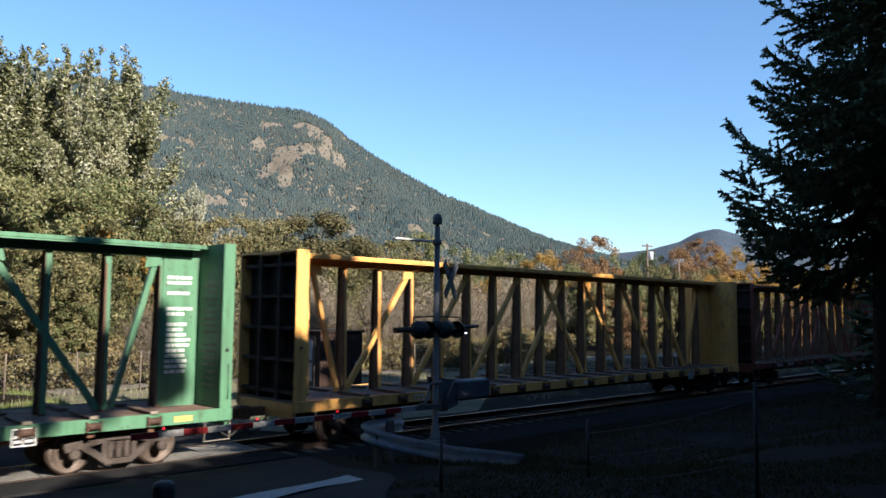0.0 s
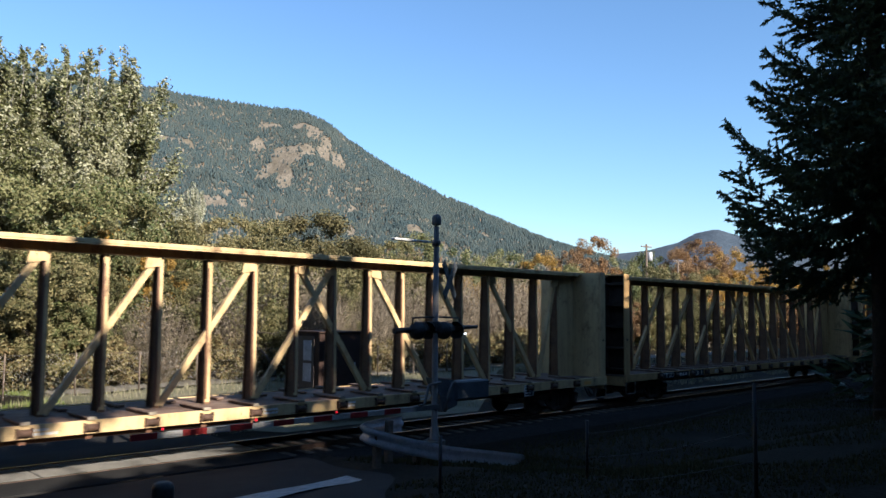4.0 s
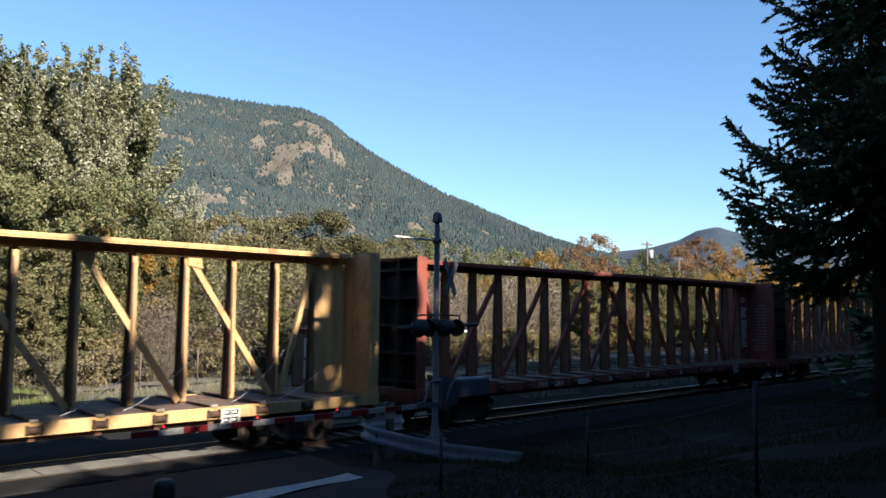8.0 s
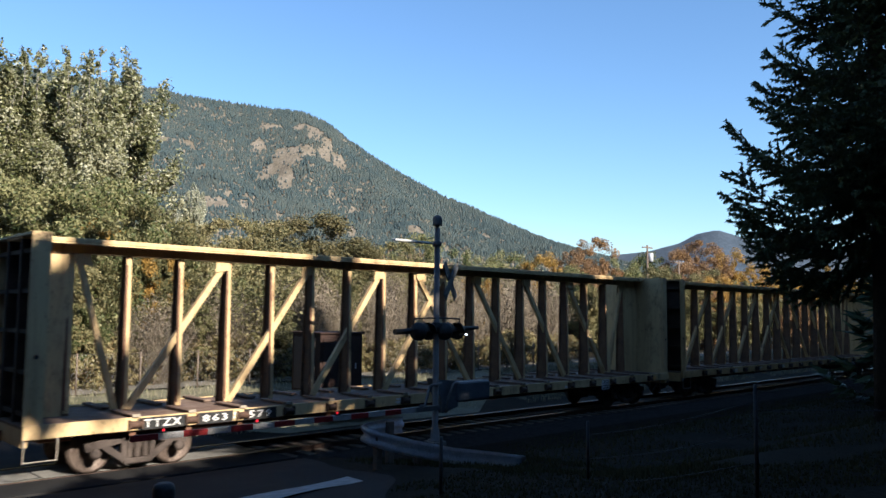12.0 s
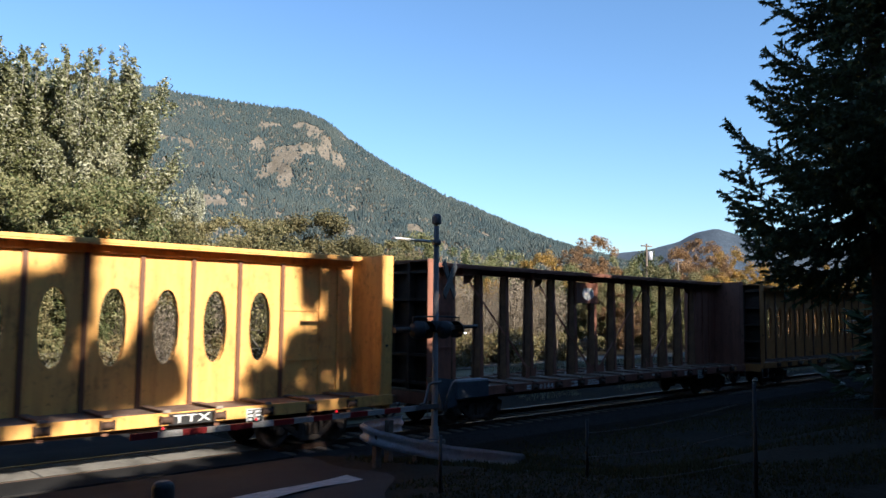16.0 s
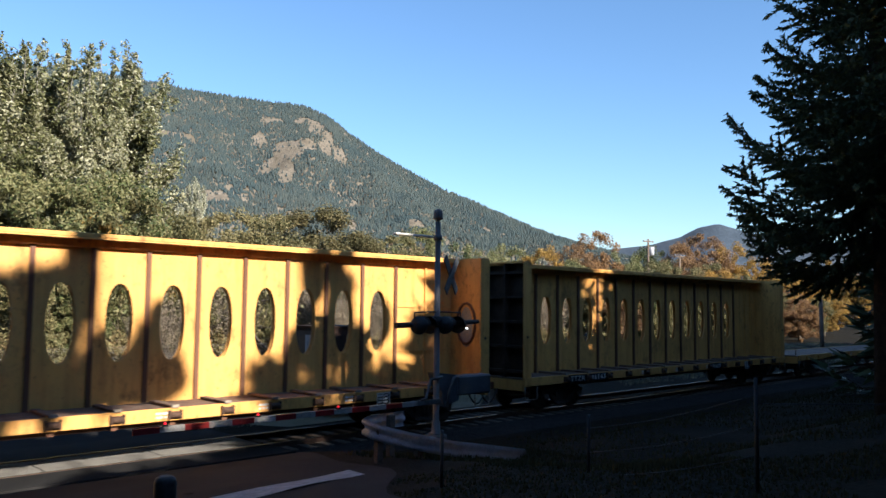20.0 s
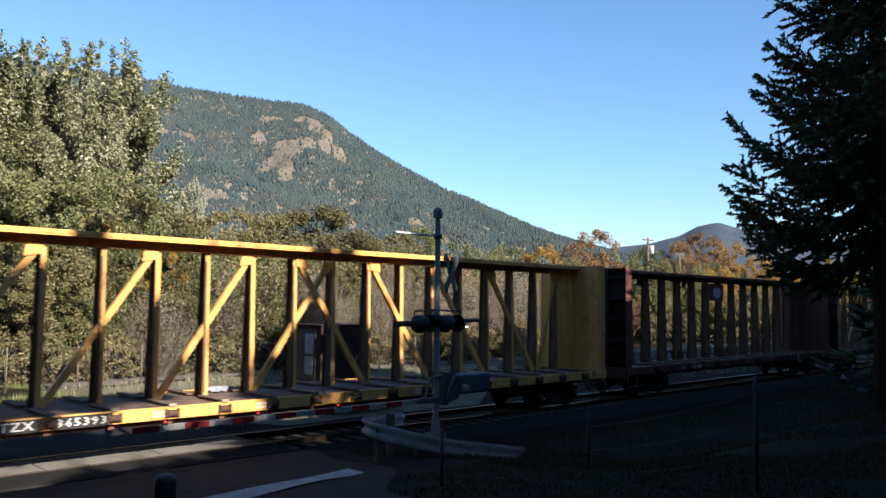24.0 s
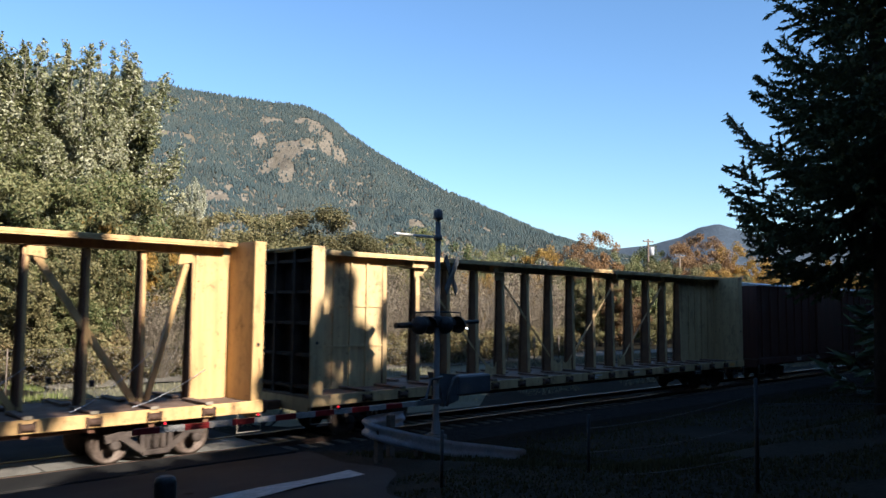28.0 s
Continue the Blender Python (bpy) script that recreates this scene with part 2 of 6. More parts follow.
def raw(name, verts, faces, material, parent=None, smooth=False):
    me = bpy.data.meshes.new(name)
    verts = np.asarray(verts, dtype=np.float32)
    faces = np.asarray(faces, dtype=np.int32)
    k = faces.shape[1]
    me.vertices.add(len(verts))
    me.vertices.foreach_set("co", verts.ravel())
    me.loops.add(faces.size)
    me.loops.foreach_set("vertex_index", faces.ravel())
    me.polygons.add(len(faces))
    me.polygons.foreach_set("loop_start", np.arange(0, faces.size, k, dtype=np.int32))
    me.polygons.foreach_set("use_smooth", np.full(len(faces), smooth))
    me.update(calc_edges=True)
    me.materials.append(material)
    ob = new(name, me)
    ob.parent = parent
    return ob


def box(bm, x0, x1, y0, y1, z0, z1, bevel=0.0):
    b = bm if not bevel else bmesh.new()
    v = [b.verts.new(c) for c in ((x0, y0, z0), (x1, y0, z0), (x1, y1, z0), (x0, y1, z0), (x0, y0, z1), (x1, y0, z1), (x1, y1, z1), (x0, y1, z1))]
    for q in ((3, 2, 1, 0), (4, 5, 6, 7), (0, 1, 5, 4), (1, 2, 6, 5), (2, 3, 7, 6), (3, 0, 4, 7)):
        b.faces.new([v[i] for i in q])
    if bevel:
        bmesh.ops.bevel(b, geom=b.edges[:], offset=bevel, segments=1, affect="EDGES")
        merge(bm, b)
    return bm


def merge(bm, other):
    tmp = bpy.data.meshes.new("tmp")
    other.to_mesh(tmp)
    other.free()
    bm.from_mesh(tmp)
    bpy.data.meshes.remove(tmp)


def bar(bm, a, b, w, d, up=(0, 1, 0)):
    """A straight bar from a to b, w wide in the plane across up, d deep along up."""
    a, b, up = Vector(a), Vector(b), Vector(up)
    side = (b - a).cross(up).normalized() * w / 2
    dep = up.normalized() * d / 2
    v = [bm.verts.new(p + i * side + j * dep) for p in (a, b) for i, j in ((-1, -1), (1, -1), (1, 1), (-1, 1))]
    for q in ((3, 2, 1, 0), (4, 5, 6, 7), (0, 1, 5, 4), (1, 2, 6, 5), (2, 3, 7, 6), (3, 0, 4, 7)):
        bm.faces.new([v[i] for i in q])
    bmesh.ops.recalc_face_normals(bm, faces=bm.faces[-6:])
    return bm


def tube(bm, pts, radii, sides=8, cap=True):
    rings = []
    for i, p in enumerate(pts):
        p = Vector(p)
        t = Vector(pts[min(i + 1, len(pts) - 1)]) - Vector(pts[max(i - 1, 0)])
        q = t.normalized().to_track_quat("Z", "Y").to_matrix()
        rings.append([bm.verts.new(p + q @ Vector((math.cos(6.2832 * k / sides) * radii[i], math.sin(6.2832 * k / sides) * radii[i], 0))) for k in range(sides)])
    for a, b in zip(rings, rings[1:]):
        for k in range(sides):
            f = bm.faces.new((a[k], a[(k + 1) % sides], b[(k + 1) % sides], b[k]))
            f.smooth = True
    if cap:
        bm.faces.new(rings[0][::-1])
        bm.faces.new(rings[-1])
    return bm


def turned(bm, profile, centre, axis="Y", sides=20):
    """A body of revolution: profile rows (along the axis, radius)."""
    rings = []
    for h, r in profile:
        ring = []
        for k in range(sides):
            a = 6.2832 * k / sides
            c, s = math.cos(a) * r, math.sin(a) * r
            p = {"Y": (c, h, s), "Z": (c, s, h), "X": (h, c, s)}[axis]
            ring.append(bm.verts.new(Vector(centre) + Vector(p)))
        rings.append(ring)
    for a, b in zip(rings, rings[1:]):
        for k in range(sides):
            bm.faces.new((a[k], a[(k + 1) % sides], b[(k + 1) % sides], b[k])).smooth = True
    bm.faces.new(rings[0][::-1])
    bm.faces.new(rings[-1])
    bmesh.ops.recalc_face_normals(bm, faces=bm.faces[:])
    return bm


def thing(name, label, category, group="", at=None):
    ob = tagged(new(name), label, category, group)
    ob.empty_display_size = 0.3
    if at is not None:
        ob.matrix_basis = at
    return ob


def smooth(a, b, v):
    t = min(1.0, max(0.0, (v - a) / (b - a)))
    return t * t * (3 - 2 * t)


# ---- the ground: a level by the track, a ramp up to the camera, an unseen wooded rise added behind it ----
# height of the added rise that carries the shade trees
def hill(x):
    return 4.0 + 3.0 * smooth(2.0, 12.0, x)


def ground_z(x, y):
    z = -0.17 if abs(y) < 2.0 else -0.17 - 0.25 * smooth(2.0, 3.2, abs(y))
    if y < -1.6:
        ramp_z = 0.106 * (-1.6 - max(y, -20.0)) - 0.02
        ramp_z *= 1 - 0.75 * smooth(9.6, 13.0, x) * smooth(-12.0, -8.0, y)
        off = smooth(10.2, 12.5, x)                       # beside the road the bank dips to a ditch
        ditch = -0.38 * math.exp(-((y + 3.4) / 1.6) ** 2)
        z = ramp_z + off * ditch - (0.16 if y > -2.0 else 0.16 * (1 - smooth(2.0, 2.6, -y)))
        z += hill(x) * smooth(-24.0, -44.0, y)
    elif y > 3:
        z += 0.12 * noise.noise((x * 0.15, y * 0.15, 3.0)) * smooth(3, 8, y) + 0.85 * smooth(3, 10, y)
    if abs(y) > 4 or x > 12:
        z += 0.05 * noise.noise((x * 0.7, y * 0.7, 0.0)) * smooth(2.5, 4.5, abs(y))
    return z


def axis_steps(fine_lo, fine_hi, step, far):
    v = list(np.arange(fine_lo, fine_hi + 1e-6, step))
    d = step
    while v[0] > -far:
        d *= 1.35
        v.insert(0, v[0] - d)
    d = step
    while v[-1] < far:
        d *= 1.35
        v.append(v[-1] + d)
    return v


def build_ground():
    xs, ys = axis_steps(-6, 40, 0.5, 4500), axis_steps(-22, 22, 0.4, 4500)
    verts = [(x, y, ground_z(x, y)) for y in ys for x in xs]
    n = len(xs)
    faces = [(j * n + i, j * n + i + 1, (j + 1) * n + i + 1, (j + 1) * n + i) for j in range(len(ys) - 1) for i in range(n - 1)]
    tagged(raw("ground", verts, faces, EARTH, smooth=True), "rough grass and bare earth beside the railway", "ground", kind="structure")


def strip(name, material, label, category, rows, lift, across=6):
    """A sheet that follows the ground between a left and a right edge, rows of (y, x_left, x_right)."""
    verts, faces = [], []
    for y, a, b in rows:
        for k in range(across + 1):
            x = a + (b - a) * k / across
            verts.append((x, y, ground_z(x, y) + lift))
    w = across + 1
    for j in range(len(rows) - 1):
        for k in range(across):
            faces.append((j * w + k, j * w + k + 1, (j + 1) * w + k + 1, (j + 1) * w + k))
    return tagged(raw(name, verts, faces, material, smooth=True), label, category, kind="structure")


def road_edge(y):
    return 10.0 - 1.3 * smooth(-2.0, -7.0, y) - 1.9 * smooth(-7.0, -9.6, y) - 1.8 * smooth(-9.5, -16.0, y)


def build_road():
    rows = [(y, 0.6 - 0.05 * (y + 2) - 0.5 * smooth(-7, -16, y), road_edge(y)) for y in np.arange(-40, -1.59, 0.4)]
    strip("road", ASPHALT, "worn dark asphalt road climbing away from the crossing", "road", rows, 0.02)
    # level with the rails over the track
    bm = bmesh.new()
    box(bm, 0.2, 10.2, -1.95, -0.80, -0.16, -0.012, 0.01)
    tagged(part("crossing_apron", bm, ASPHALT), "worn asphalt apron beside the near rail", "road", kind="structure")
    for i in range(4):
        bm = bmesh.new()
        x = 0.3 + i * 2.45
        box(bm, x, x + 2.42, -0.66, 0.66, -0.16, -0.012, 0.015)
        tagged(part("crossing_panel", bm, CONCRETE), "grey concrete crossing panel between the rails", "panel", "crossing panels", "structure")
    bm = bmesh.new()
    box(bm, 0.2, 10.2, 0.80, 2.3, -0.20, -0.014, 0.01)
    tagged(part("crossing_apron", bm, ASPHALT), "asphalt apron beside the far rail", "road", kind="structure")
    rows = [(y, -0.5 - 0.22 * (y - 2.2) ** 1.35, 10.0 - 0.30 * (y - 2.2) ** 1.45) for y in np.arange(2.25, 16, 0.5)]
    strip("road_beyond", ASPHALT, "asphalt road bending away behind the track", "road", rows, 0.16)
    rows = [(y, 9.0, 70.0) for y in np.arange(11.0, 13.6, 0.5)]
    strip("gravel_track", GRAVEL, "pale gravel track behind the railway fence", "path", rows, 0.03, 60)
    # right edge cut short: dark earth beyond stands in for the firs' shade
    rows = [(y, max(8.2, 13.4 - 1.1 * (y - 3.4)), 17.5 + 1.3 * y) for y in np.arange(3.4, 10.9, 0.5)]
    strip("dry_verge", DRY_VERGE, "pale dry grass verge between track and thicket", "verge", rows, 0.02, 60)
    # the stop line
    bm = bmesh.new()
    n = 16
    near, far = ((4.79, -7.71), (7.98, -7.41)), ((5.25, -7.1), (8.17, -6.66))
    for i in range(n):
        quad = []
        for k, edge in ((i, near), (i + 1, near), (i + 1, far), (i, far)):
            (xa, ya), (xb, yb) = edge
            x, y = xa + (xb - xa) * k / n, ya + (yb - ya) * k / n
            quad.append(bm.verts.new((x, y, ground_z(x, y) + 0.034)))
        bm.faces.new(quad)
    bmesh.ops.remove_doubles(bm, verts=bm.verts[:], dist=0.001)
    tagged(part("stop_line", bm, ROADPAINT), "worn white stop line painted on the asphalt", "road marking", kind="structure")


def build_track():
    # ballast shoulder
    xs = list(np.arange(-40, 140.1, 2.0))
    prof = [(-2.6, -0.36), (-1.75, -0.14), (1.75, -0.14), (2.6, -0.36)]
    verts = [(x, y, z) for x in xs for y, z in prof]
    faces = [(i * 4 + k, i * 4 + k + 1, i * 4 + k + 5, i * 4 + k + 4) for i in range(len(xs) - 1) for k in range(3) if not -0.5 < xs[i] < 10.0]
    tagged(raw("ballast_bed", verts, faces, BALLAST), "grey crushed-stone ballast under the track", "ballast", kind="structure")
    track = thing("railway_track", "two steel rails on dark wooden sleepers in ballast", "railway track")
    track["kind"] = "structure"
    for y in (-0.7525, 0.7525):
        bm = bmesh.new()
        box(bm, -60, 180, y - 0.07, y + 0.07, -0.16, -0.145)
        box(bm, -60, 180, y - 0.009, y + 0.009, -0.145, -0.04)
        box(bm, -60, 180, y - 0.036, y + 0.036, -0.04, -0.004)
        rail = part("rail", bm, RAIL_SIDE, track)
        bm = bmesh.new()
        box(bm, -60, 180, y - 0.030, y + 0.030, -0.004, 0.0)
        part("railhead", bm, RAIL_TOP, rail, "polished running surface")
    bm = bmesh.new()
    box(bm, -0.115, 0.115, -1.3, 1.3, -0.30, -0.115, 0.012)
    first = part("sleeper", bm, WOOD_POLE, track)
    first.location.x = 10.6
    for i in range(1, 90):
        o = new("sleeper", first.data)
        o.parent = track
        o.location.x = 10.6 + 0.52 * i


build_ground()
build_road()
build_track()

# ---- the crossing: mast, gate, guardrail, cabinets, fences ----
MX, MY = 12.97, -3.70


def crossing_mast():
    t = thing("crossing_signal_mast", "silver crossing signal mast with dark flashers and a crossbuck", "railway signal", at=pose(MX, MY, 0.30))
    bm = bmesh.new()
    turned(bm, [(0.0, 0.17), (0.03, 0.17), (0.05, 0.11), (0.30, 0.10), (0.32, 0.075), (5.12, 0.065)], (0, 0, 0), "Z", 16)
    part("pole", bm, MAST, t)
    bm = bmesh.new()
    box(bm, -0.2, 0.2, -0.2, 0.2, -0.45, 0.0, 0.02)
    part("foundation", bm, CONCRETE, t, "concrete footing")
    bm = bmesh.new()
    turned(bm, [(5.12, 0.045), (5.16, 0.045), (5.17, 0.11), (5.20, 0.12), (5.34, 0.115), (5.40, 0.09), (5.43, 0.0405)], (0, 0, 0), "Z", 16)
    part("bell", bm, MAST, t, "crossing bell on the mast's tip")
    bm = bmesh.new()
    turned(bm, [(4.66, 0.09), (4.68, 0.11), (4.77, 0.11), (4.79, 0.09)], (0, 0, 0), "Z", 14)
    part("collar", bm, MAST, t)
    # white edge-on sign on a bracket
    bm = bmesh.new()
    bar(bm, (-0.06, 0, 4.72), (-0.42, -0.02, 4.73), 0.03, 0.03)
    part("bracket", bm, MAST, t)
    bm = bmesh.new()
    box(bm, -1.38, -0.22, -0.07, 0.07, 4.705, 4.755, 0.010)
    part("white_board", bm, WHITE, t, "white board seen edge-on")
    # crossbuck, faces down the road; the back shows on the far board
    for a in (-47, 47):
        bm = bmesh.new()
        box(bm, -0.58, 0.58, -0.012, 0.012, -0.11, 0.11, 0.004)
        b = part("crossbuck_board", bm, BOARD_BACK, t, "grey back of a crossbuck board")
        b.matrix_basis = pose(0.60, 0.12 + 0.03 * (a > 0), 3.84, 0, 0, 24) @ pose(0, 0, 0, 0, a, 0)
    # cross arm with two pairs of flashers
    bm = bmesh.new()
    tube(bm, [(-1.32, -0.02, 2.60), (1.50, 0.06, 2.68)], [0.07, 0.05], 10)
    part("cross_arm", bm, SIGNAL_BLACK, t)
    bm = bmesh.new()
    turned(bm, [(2.55, 0.10), (2.57, 0.13), (2.80, 0.13), (2.82, 0.09)], (0, 0, 0), "Z", 12)
    part("junction_box", bm, SIGNAL_BLACK, t)
    for i, (x, s) in enumerate(((-0.82, -1), (0.02, -1), (0.92, 1), (-0.02, 1))):
        y = 0.20 * s
        bm = bmesh.new()
        turned(bm, [(0.0, 0.05), (0.02, 0.10), (0.08, 0.19), (0.13, 0.215), (0.15, 0.215)], (0, 0, 0), "Y", 20)
        f = part("flasher", bm, SIGNAL_BLACK, t, "black flasher head")
        f.matrix_basis = pose(x, y, 2.60, 0, 0, -60 if s < 0 else 128)
        bm = bmesh.new()
        n = 12
        ring = []
        for h, r in ((0.15, 0.22), (0.42, 0.22)):
            ring.append([bm.verts.new((math.cos(math.pi * k / n) * r, h, math.sin(math.pi * k / n) * r)) for k in range(n + 1)])
        fs = [bm.faces.new((ring[0][k], ring[0][k + 1], ring[1][k + 1], ring[1][k])) for k in range(n)]
        bmesh.ops.solidify(bm, geom=fs, thickness=0.006)
        part("visor", bm, SIGNAL_BLACK, f)
    bm = bmesh.new()
    tube(bm, [(0.90, 0.1, 2.72), (0.90, 0.1, 2.90), (0.30, 0.02, 2.92), (-0.30, -0.03, 2.92), (-0.82, -0.1, 2.90), (-0.82, -0.1, 2.75)], [0.022] * 6, 6)
    part("conduit", bm, SIGNAL_BLACK, t)
    bm = bmesh.new()
    turned(bm, [(-0.05, 0.018), (0.0, 0.018)], (0.86, -0.14, 2.52), "Y", 10)
    part("indicator_lamp", bm, WHITE_LAMP, t, "small lit indicator")
    bm = bmesh.new()
    box(bm, 0.83, 0.89, -0.14, 0.04, 2.49, 2.55)
    part("indicator_mount", bm, SIGNAL_BLACK, t)


def crossing_gate():
    t = thing("crossing_gate", "lowered red-and-white crossing gate arm with small red lamps", "crossing gate", at=pose(MX, MY, 0.0))
    bm = bmesh.new()
    box(bm, 0.72, 1.92, -0.02, 0.40, 1.16, 1.64, 0.04)
    body = part("mechanism_box", bm, BOX_BLUE, t, "blue-grey gate mechanism housing")
    bm = bmesh.new()
    for v in (((0.30, 0.92), (0.80, 1.05), (0.80, 1.30), (0.20, 1.30)), ((0.20, 1.303), (0.80, 1.303), (0.80, 1.66), (0.0, 1.76))):
        front, back = ([bm.verts.new((px, py, pz)) for px, pz in v] for py in (0.03, 0.33))
        bm.faces.new(front)
        bm.faces.new(back[::-1])
        for k in range(4):
            bm.faces.new((front[k - 1], front[k], back[k], back[k - 1]))
    bmesh.ops.recalc_face_normals(bm, faces=bm.faces[:])
    part("mechanism_side", bm, BOX_BLUE, body)
    bm = bmesh.new()
    tube(bm, [(-0.60, -0.1, 1.16), (-0.42, -0.1, 1.18), (-0.28, -0.1, 1.62), (0.1, -0.1, 1.66)], [0.035] * 4, 8)
    part("arm_fork", bm, MAST, t, "bent steel fork of the arm")
    bm = bmesh.new()
    tube(bm, [(0.22, -0.14, 0.95), (0.30, -0.14, 1.30), (0.46, -0.14, 1.62), (0.62, -0.12, 1.66)], [0.035] * 4, 8)
    part("counterweight_arm", bm, MAST, t)
    bm = bmesh.new()
    box(bm, -0.75, 0.05, -0.12, -0.06, 1.03, 1.15, 0.01)
    part("arm_root", bm, MAST, t)
    n, x0, x1 = 14, -0.70, -7.35
    for i in range(n):
        a, b = x0 + (x1 - x0) * i / n, x0 + (x1 - x0) * (i + 1) / n
        bm = bmesh.new()
        va = [bm.verts.new((x, y, 1.09 + dz)) for x in (a, b) for y, dz in ((-0.12, -0.055), (-0.06, -0.055), (-0.06, 0.055), (-0.12, 0.055))]
        for f in ((3, 2, 1, 0), (4, 5, 6, 7), (0, 1, 5, 4), (1, 2, 6, 5), (2, 3, 7, 6), (3, 0, 4, 7)):
            bm.faces.new([va[k] for k in f])
        bmesh.ops.recalc_face_normals(bm, faces=bm.faces[:])
        part("stripe", bm, RED_PAINT if i % 2 else ARM_WHITE, t, "red stripe" if i % 2 else "white stripe")
    for x in (-2.95, -4.88, -6.77):
        bm = bmesh.new()
        box(bm, x - 0.05, x + 0.05, -0.13, -0.05, 1.145, 1.175)
        base = part("lamp_base", bm, SIGNAL_BLACK, t)
        bm = bmesh.new()
        turned(bm, [(1.175, 0.026), (1.205, 0.025), (1.215, 0.012)], (x, -0.09, 0), "Z", 12)
        part("lamp_lens", bm, RED_LAMP, base, "lit red lens")


def guardrail():
    """A W-beam on posts that bends round at its end."""
    t = thing("guardrail", "galvanised corrugated guardrail curving round by the road", "guardrail")
    path = [(10.6, -5.30), (9.9, -5.36), (9.45, -5.54), (9.16, -5.80), (9.08, -6.10), (9.26, -6.36), (9.75, -6.50), (10.85, -6.48), (12.1, -6.42), (13.2, -6.28)]
    level = [1.06, 1.06, 1.07, 1.08, 1.06, 0.98, 0.84, 0.57, 0.34, 0.12]
    pts, zs = [], []
    for i in range(len(path) - 1):
        for k in range(4):
            pts.append(Vector((*path[i], 0)).lerp(Vector((*path[i + 1], 0)), k / 4))
            zs.append(level[i] + (level[i + 1] - level[i]) * k / 4)
    pts.append(Vector((*path[-1], 0)))
    zs.append(level[-1])
    prof = [(0.0, 0.155), (0.05, 0.13), (0.05, 0.07), (0.0, 0.03), (-0.01, 0.0), (0.0, -0.03), (0.05, -0.07), (0.05, -0.13), (0.0, -0.155)]
    bm = bmesh.new()
    rings = []
    for i, p in enumerate(pts):
        d = (pts[min(i + 1, len(pts) - 1)] - pts[max(i - 1, 0)]).normalized()
        side = Vector((d.y, -d.x, 0))
        z = zs[i]
        rings.append([bm.verts.new(p + side * a + Vector((0, 0, z + h))) for a, h in prof])
    fs = [bm.faces.new((a[k], a[k + 1], b[k + 1], b[k])) for a, b in zip(rings, rings[1:]) for k in range(8)]
    for f in fs:
        f.smooth = True
    bmesh.ops.solidify(bm, geom=fs, thickness=0.004)
    part("beam", bm, GALV, t)
    for i in (3, 19, 25, 30):
        bm = bmesh.new()
        p = pts[i]
        d = 0.13 if i > 10 else -0.13
        g = ground_z(p.x, p.y + d)
        box(bm, p.x - 0.07, p.x + 0.07, p.y + d - 0.06, p.y + d + 0.06, g - 0.3, zs[i] + 0.13, 0.01)
        part("rail_post", bm, WOOD_POLE, t)


def bollard():
    t = thing("bollard", "dark round-topped bollard post at the roadside", "bollard", at=pose(3.15, -10.6, ground_z(3.15, -10.6)))
    bm = bmesh.new()
    h = 1.78 - ground_z(3.15, -10.6)
    turned(bm, [(-0.2, 0.10), (h - 0.06, 0.10), (h - 0.02, 0.085), (h, 0.05)], (0, 0, 0), "Z", 16)
    part("post", bm, SIGNAL_BLACK, t)


def near_fence():
    """Dark wire fence on the bank in the shade."""
    t = thing("bank_fence", "dark wire fence with steel posts on the shaded bank", "fence")
    posts = [(7.60, -9.55, 1.62), (9.72, -10.49, 1.75), (9.03, -13.37, 2.54)]
    for x, y, z in posts:
        bm = bmesh.new()
        tube(bm, [(x, y, ground_z(x, y) - 0.2), (x, y, z)], [0.026, 0.024], 8)
        part("fence_post", bm, SIGNAL_BLACK, t)
    def rail(a, b, dz, r=0.006):
        bm = bmesh.new()
        pts = []
        for k in range(9):
            p = Vector(a).lerp(Vector(b), k / 8)
            pts.append((p.x, p.y, p.z + dz - 0.06 * math.sin(math.pi * k / 8)))
        tube(bm, pts, [r] * 9, 5)
        part("wire", bm, SIGNAL_BLACK, t)
    for dz in (-0.20, -0.55, -0.90):
        rail(posts[1], posts[2], dz)
    rail(posts[2], (11.2, -17.4, 2.9), -0.3)


def far_fence():
    t = thing("chain_link_fence", "grey chain-link fence with steel posts behind the track", "fence")
    y = 10.5
    xs = [2.9 + 2.2 * k for k in range(16)]
    for x in xs:
        bm = bmesh.new()
        tube(bm, [(x, y, ground_z(x, y) - 0.1), (x, y, 1.85)], [0.03, 0.028], 7)
        part("fence_post", bm, WOOD_POLE, t)
    bm = bmesh.new()
    tube(bm, [(x, y, 1.80) for x in (xs[0], xs[-1])], [0.008, 0.008], 6)
    part("top_rail", bm, BARK, t)
    # the mesh: two families of slanting wires
    verts, faces = [], []
    z0, z1 = 0.45, 1.80
    for d in (1, -1):
        for k in range(int((xs[-1] - xs[0]) / 0.13)):
            x = xs[0] + 0.13 * k
            a, b = (x, z0), (x + d * (z1 - z0) * 0.7, z1)
            w = 0.0007
            i = len(verts)
            verts += [(a[0] - w, y - 0.03, a[1]), (a[0] + w, y - 0.03, a[1]), (b[0] + w, y - 0.03, b[1]), (b[0] - w, y - 0.03, b[1])]
            faces.append((i, i + 1, i + 2, i + 3))
    raw("wire_mesh", verts, faces, GALV, t)["kind"] = "stuff"


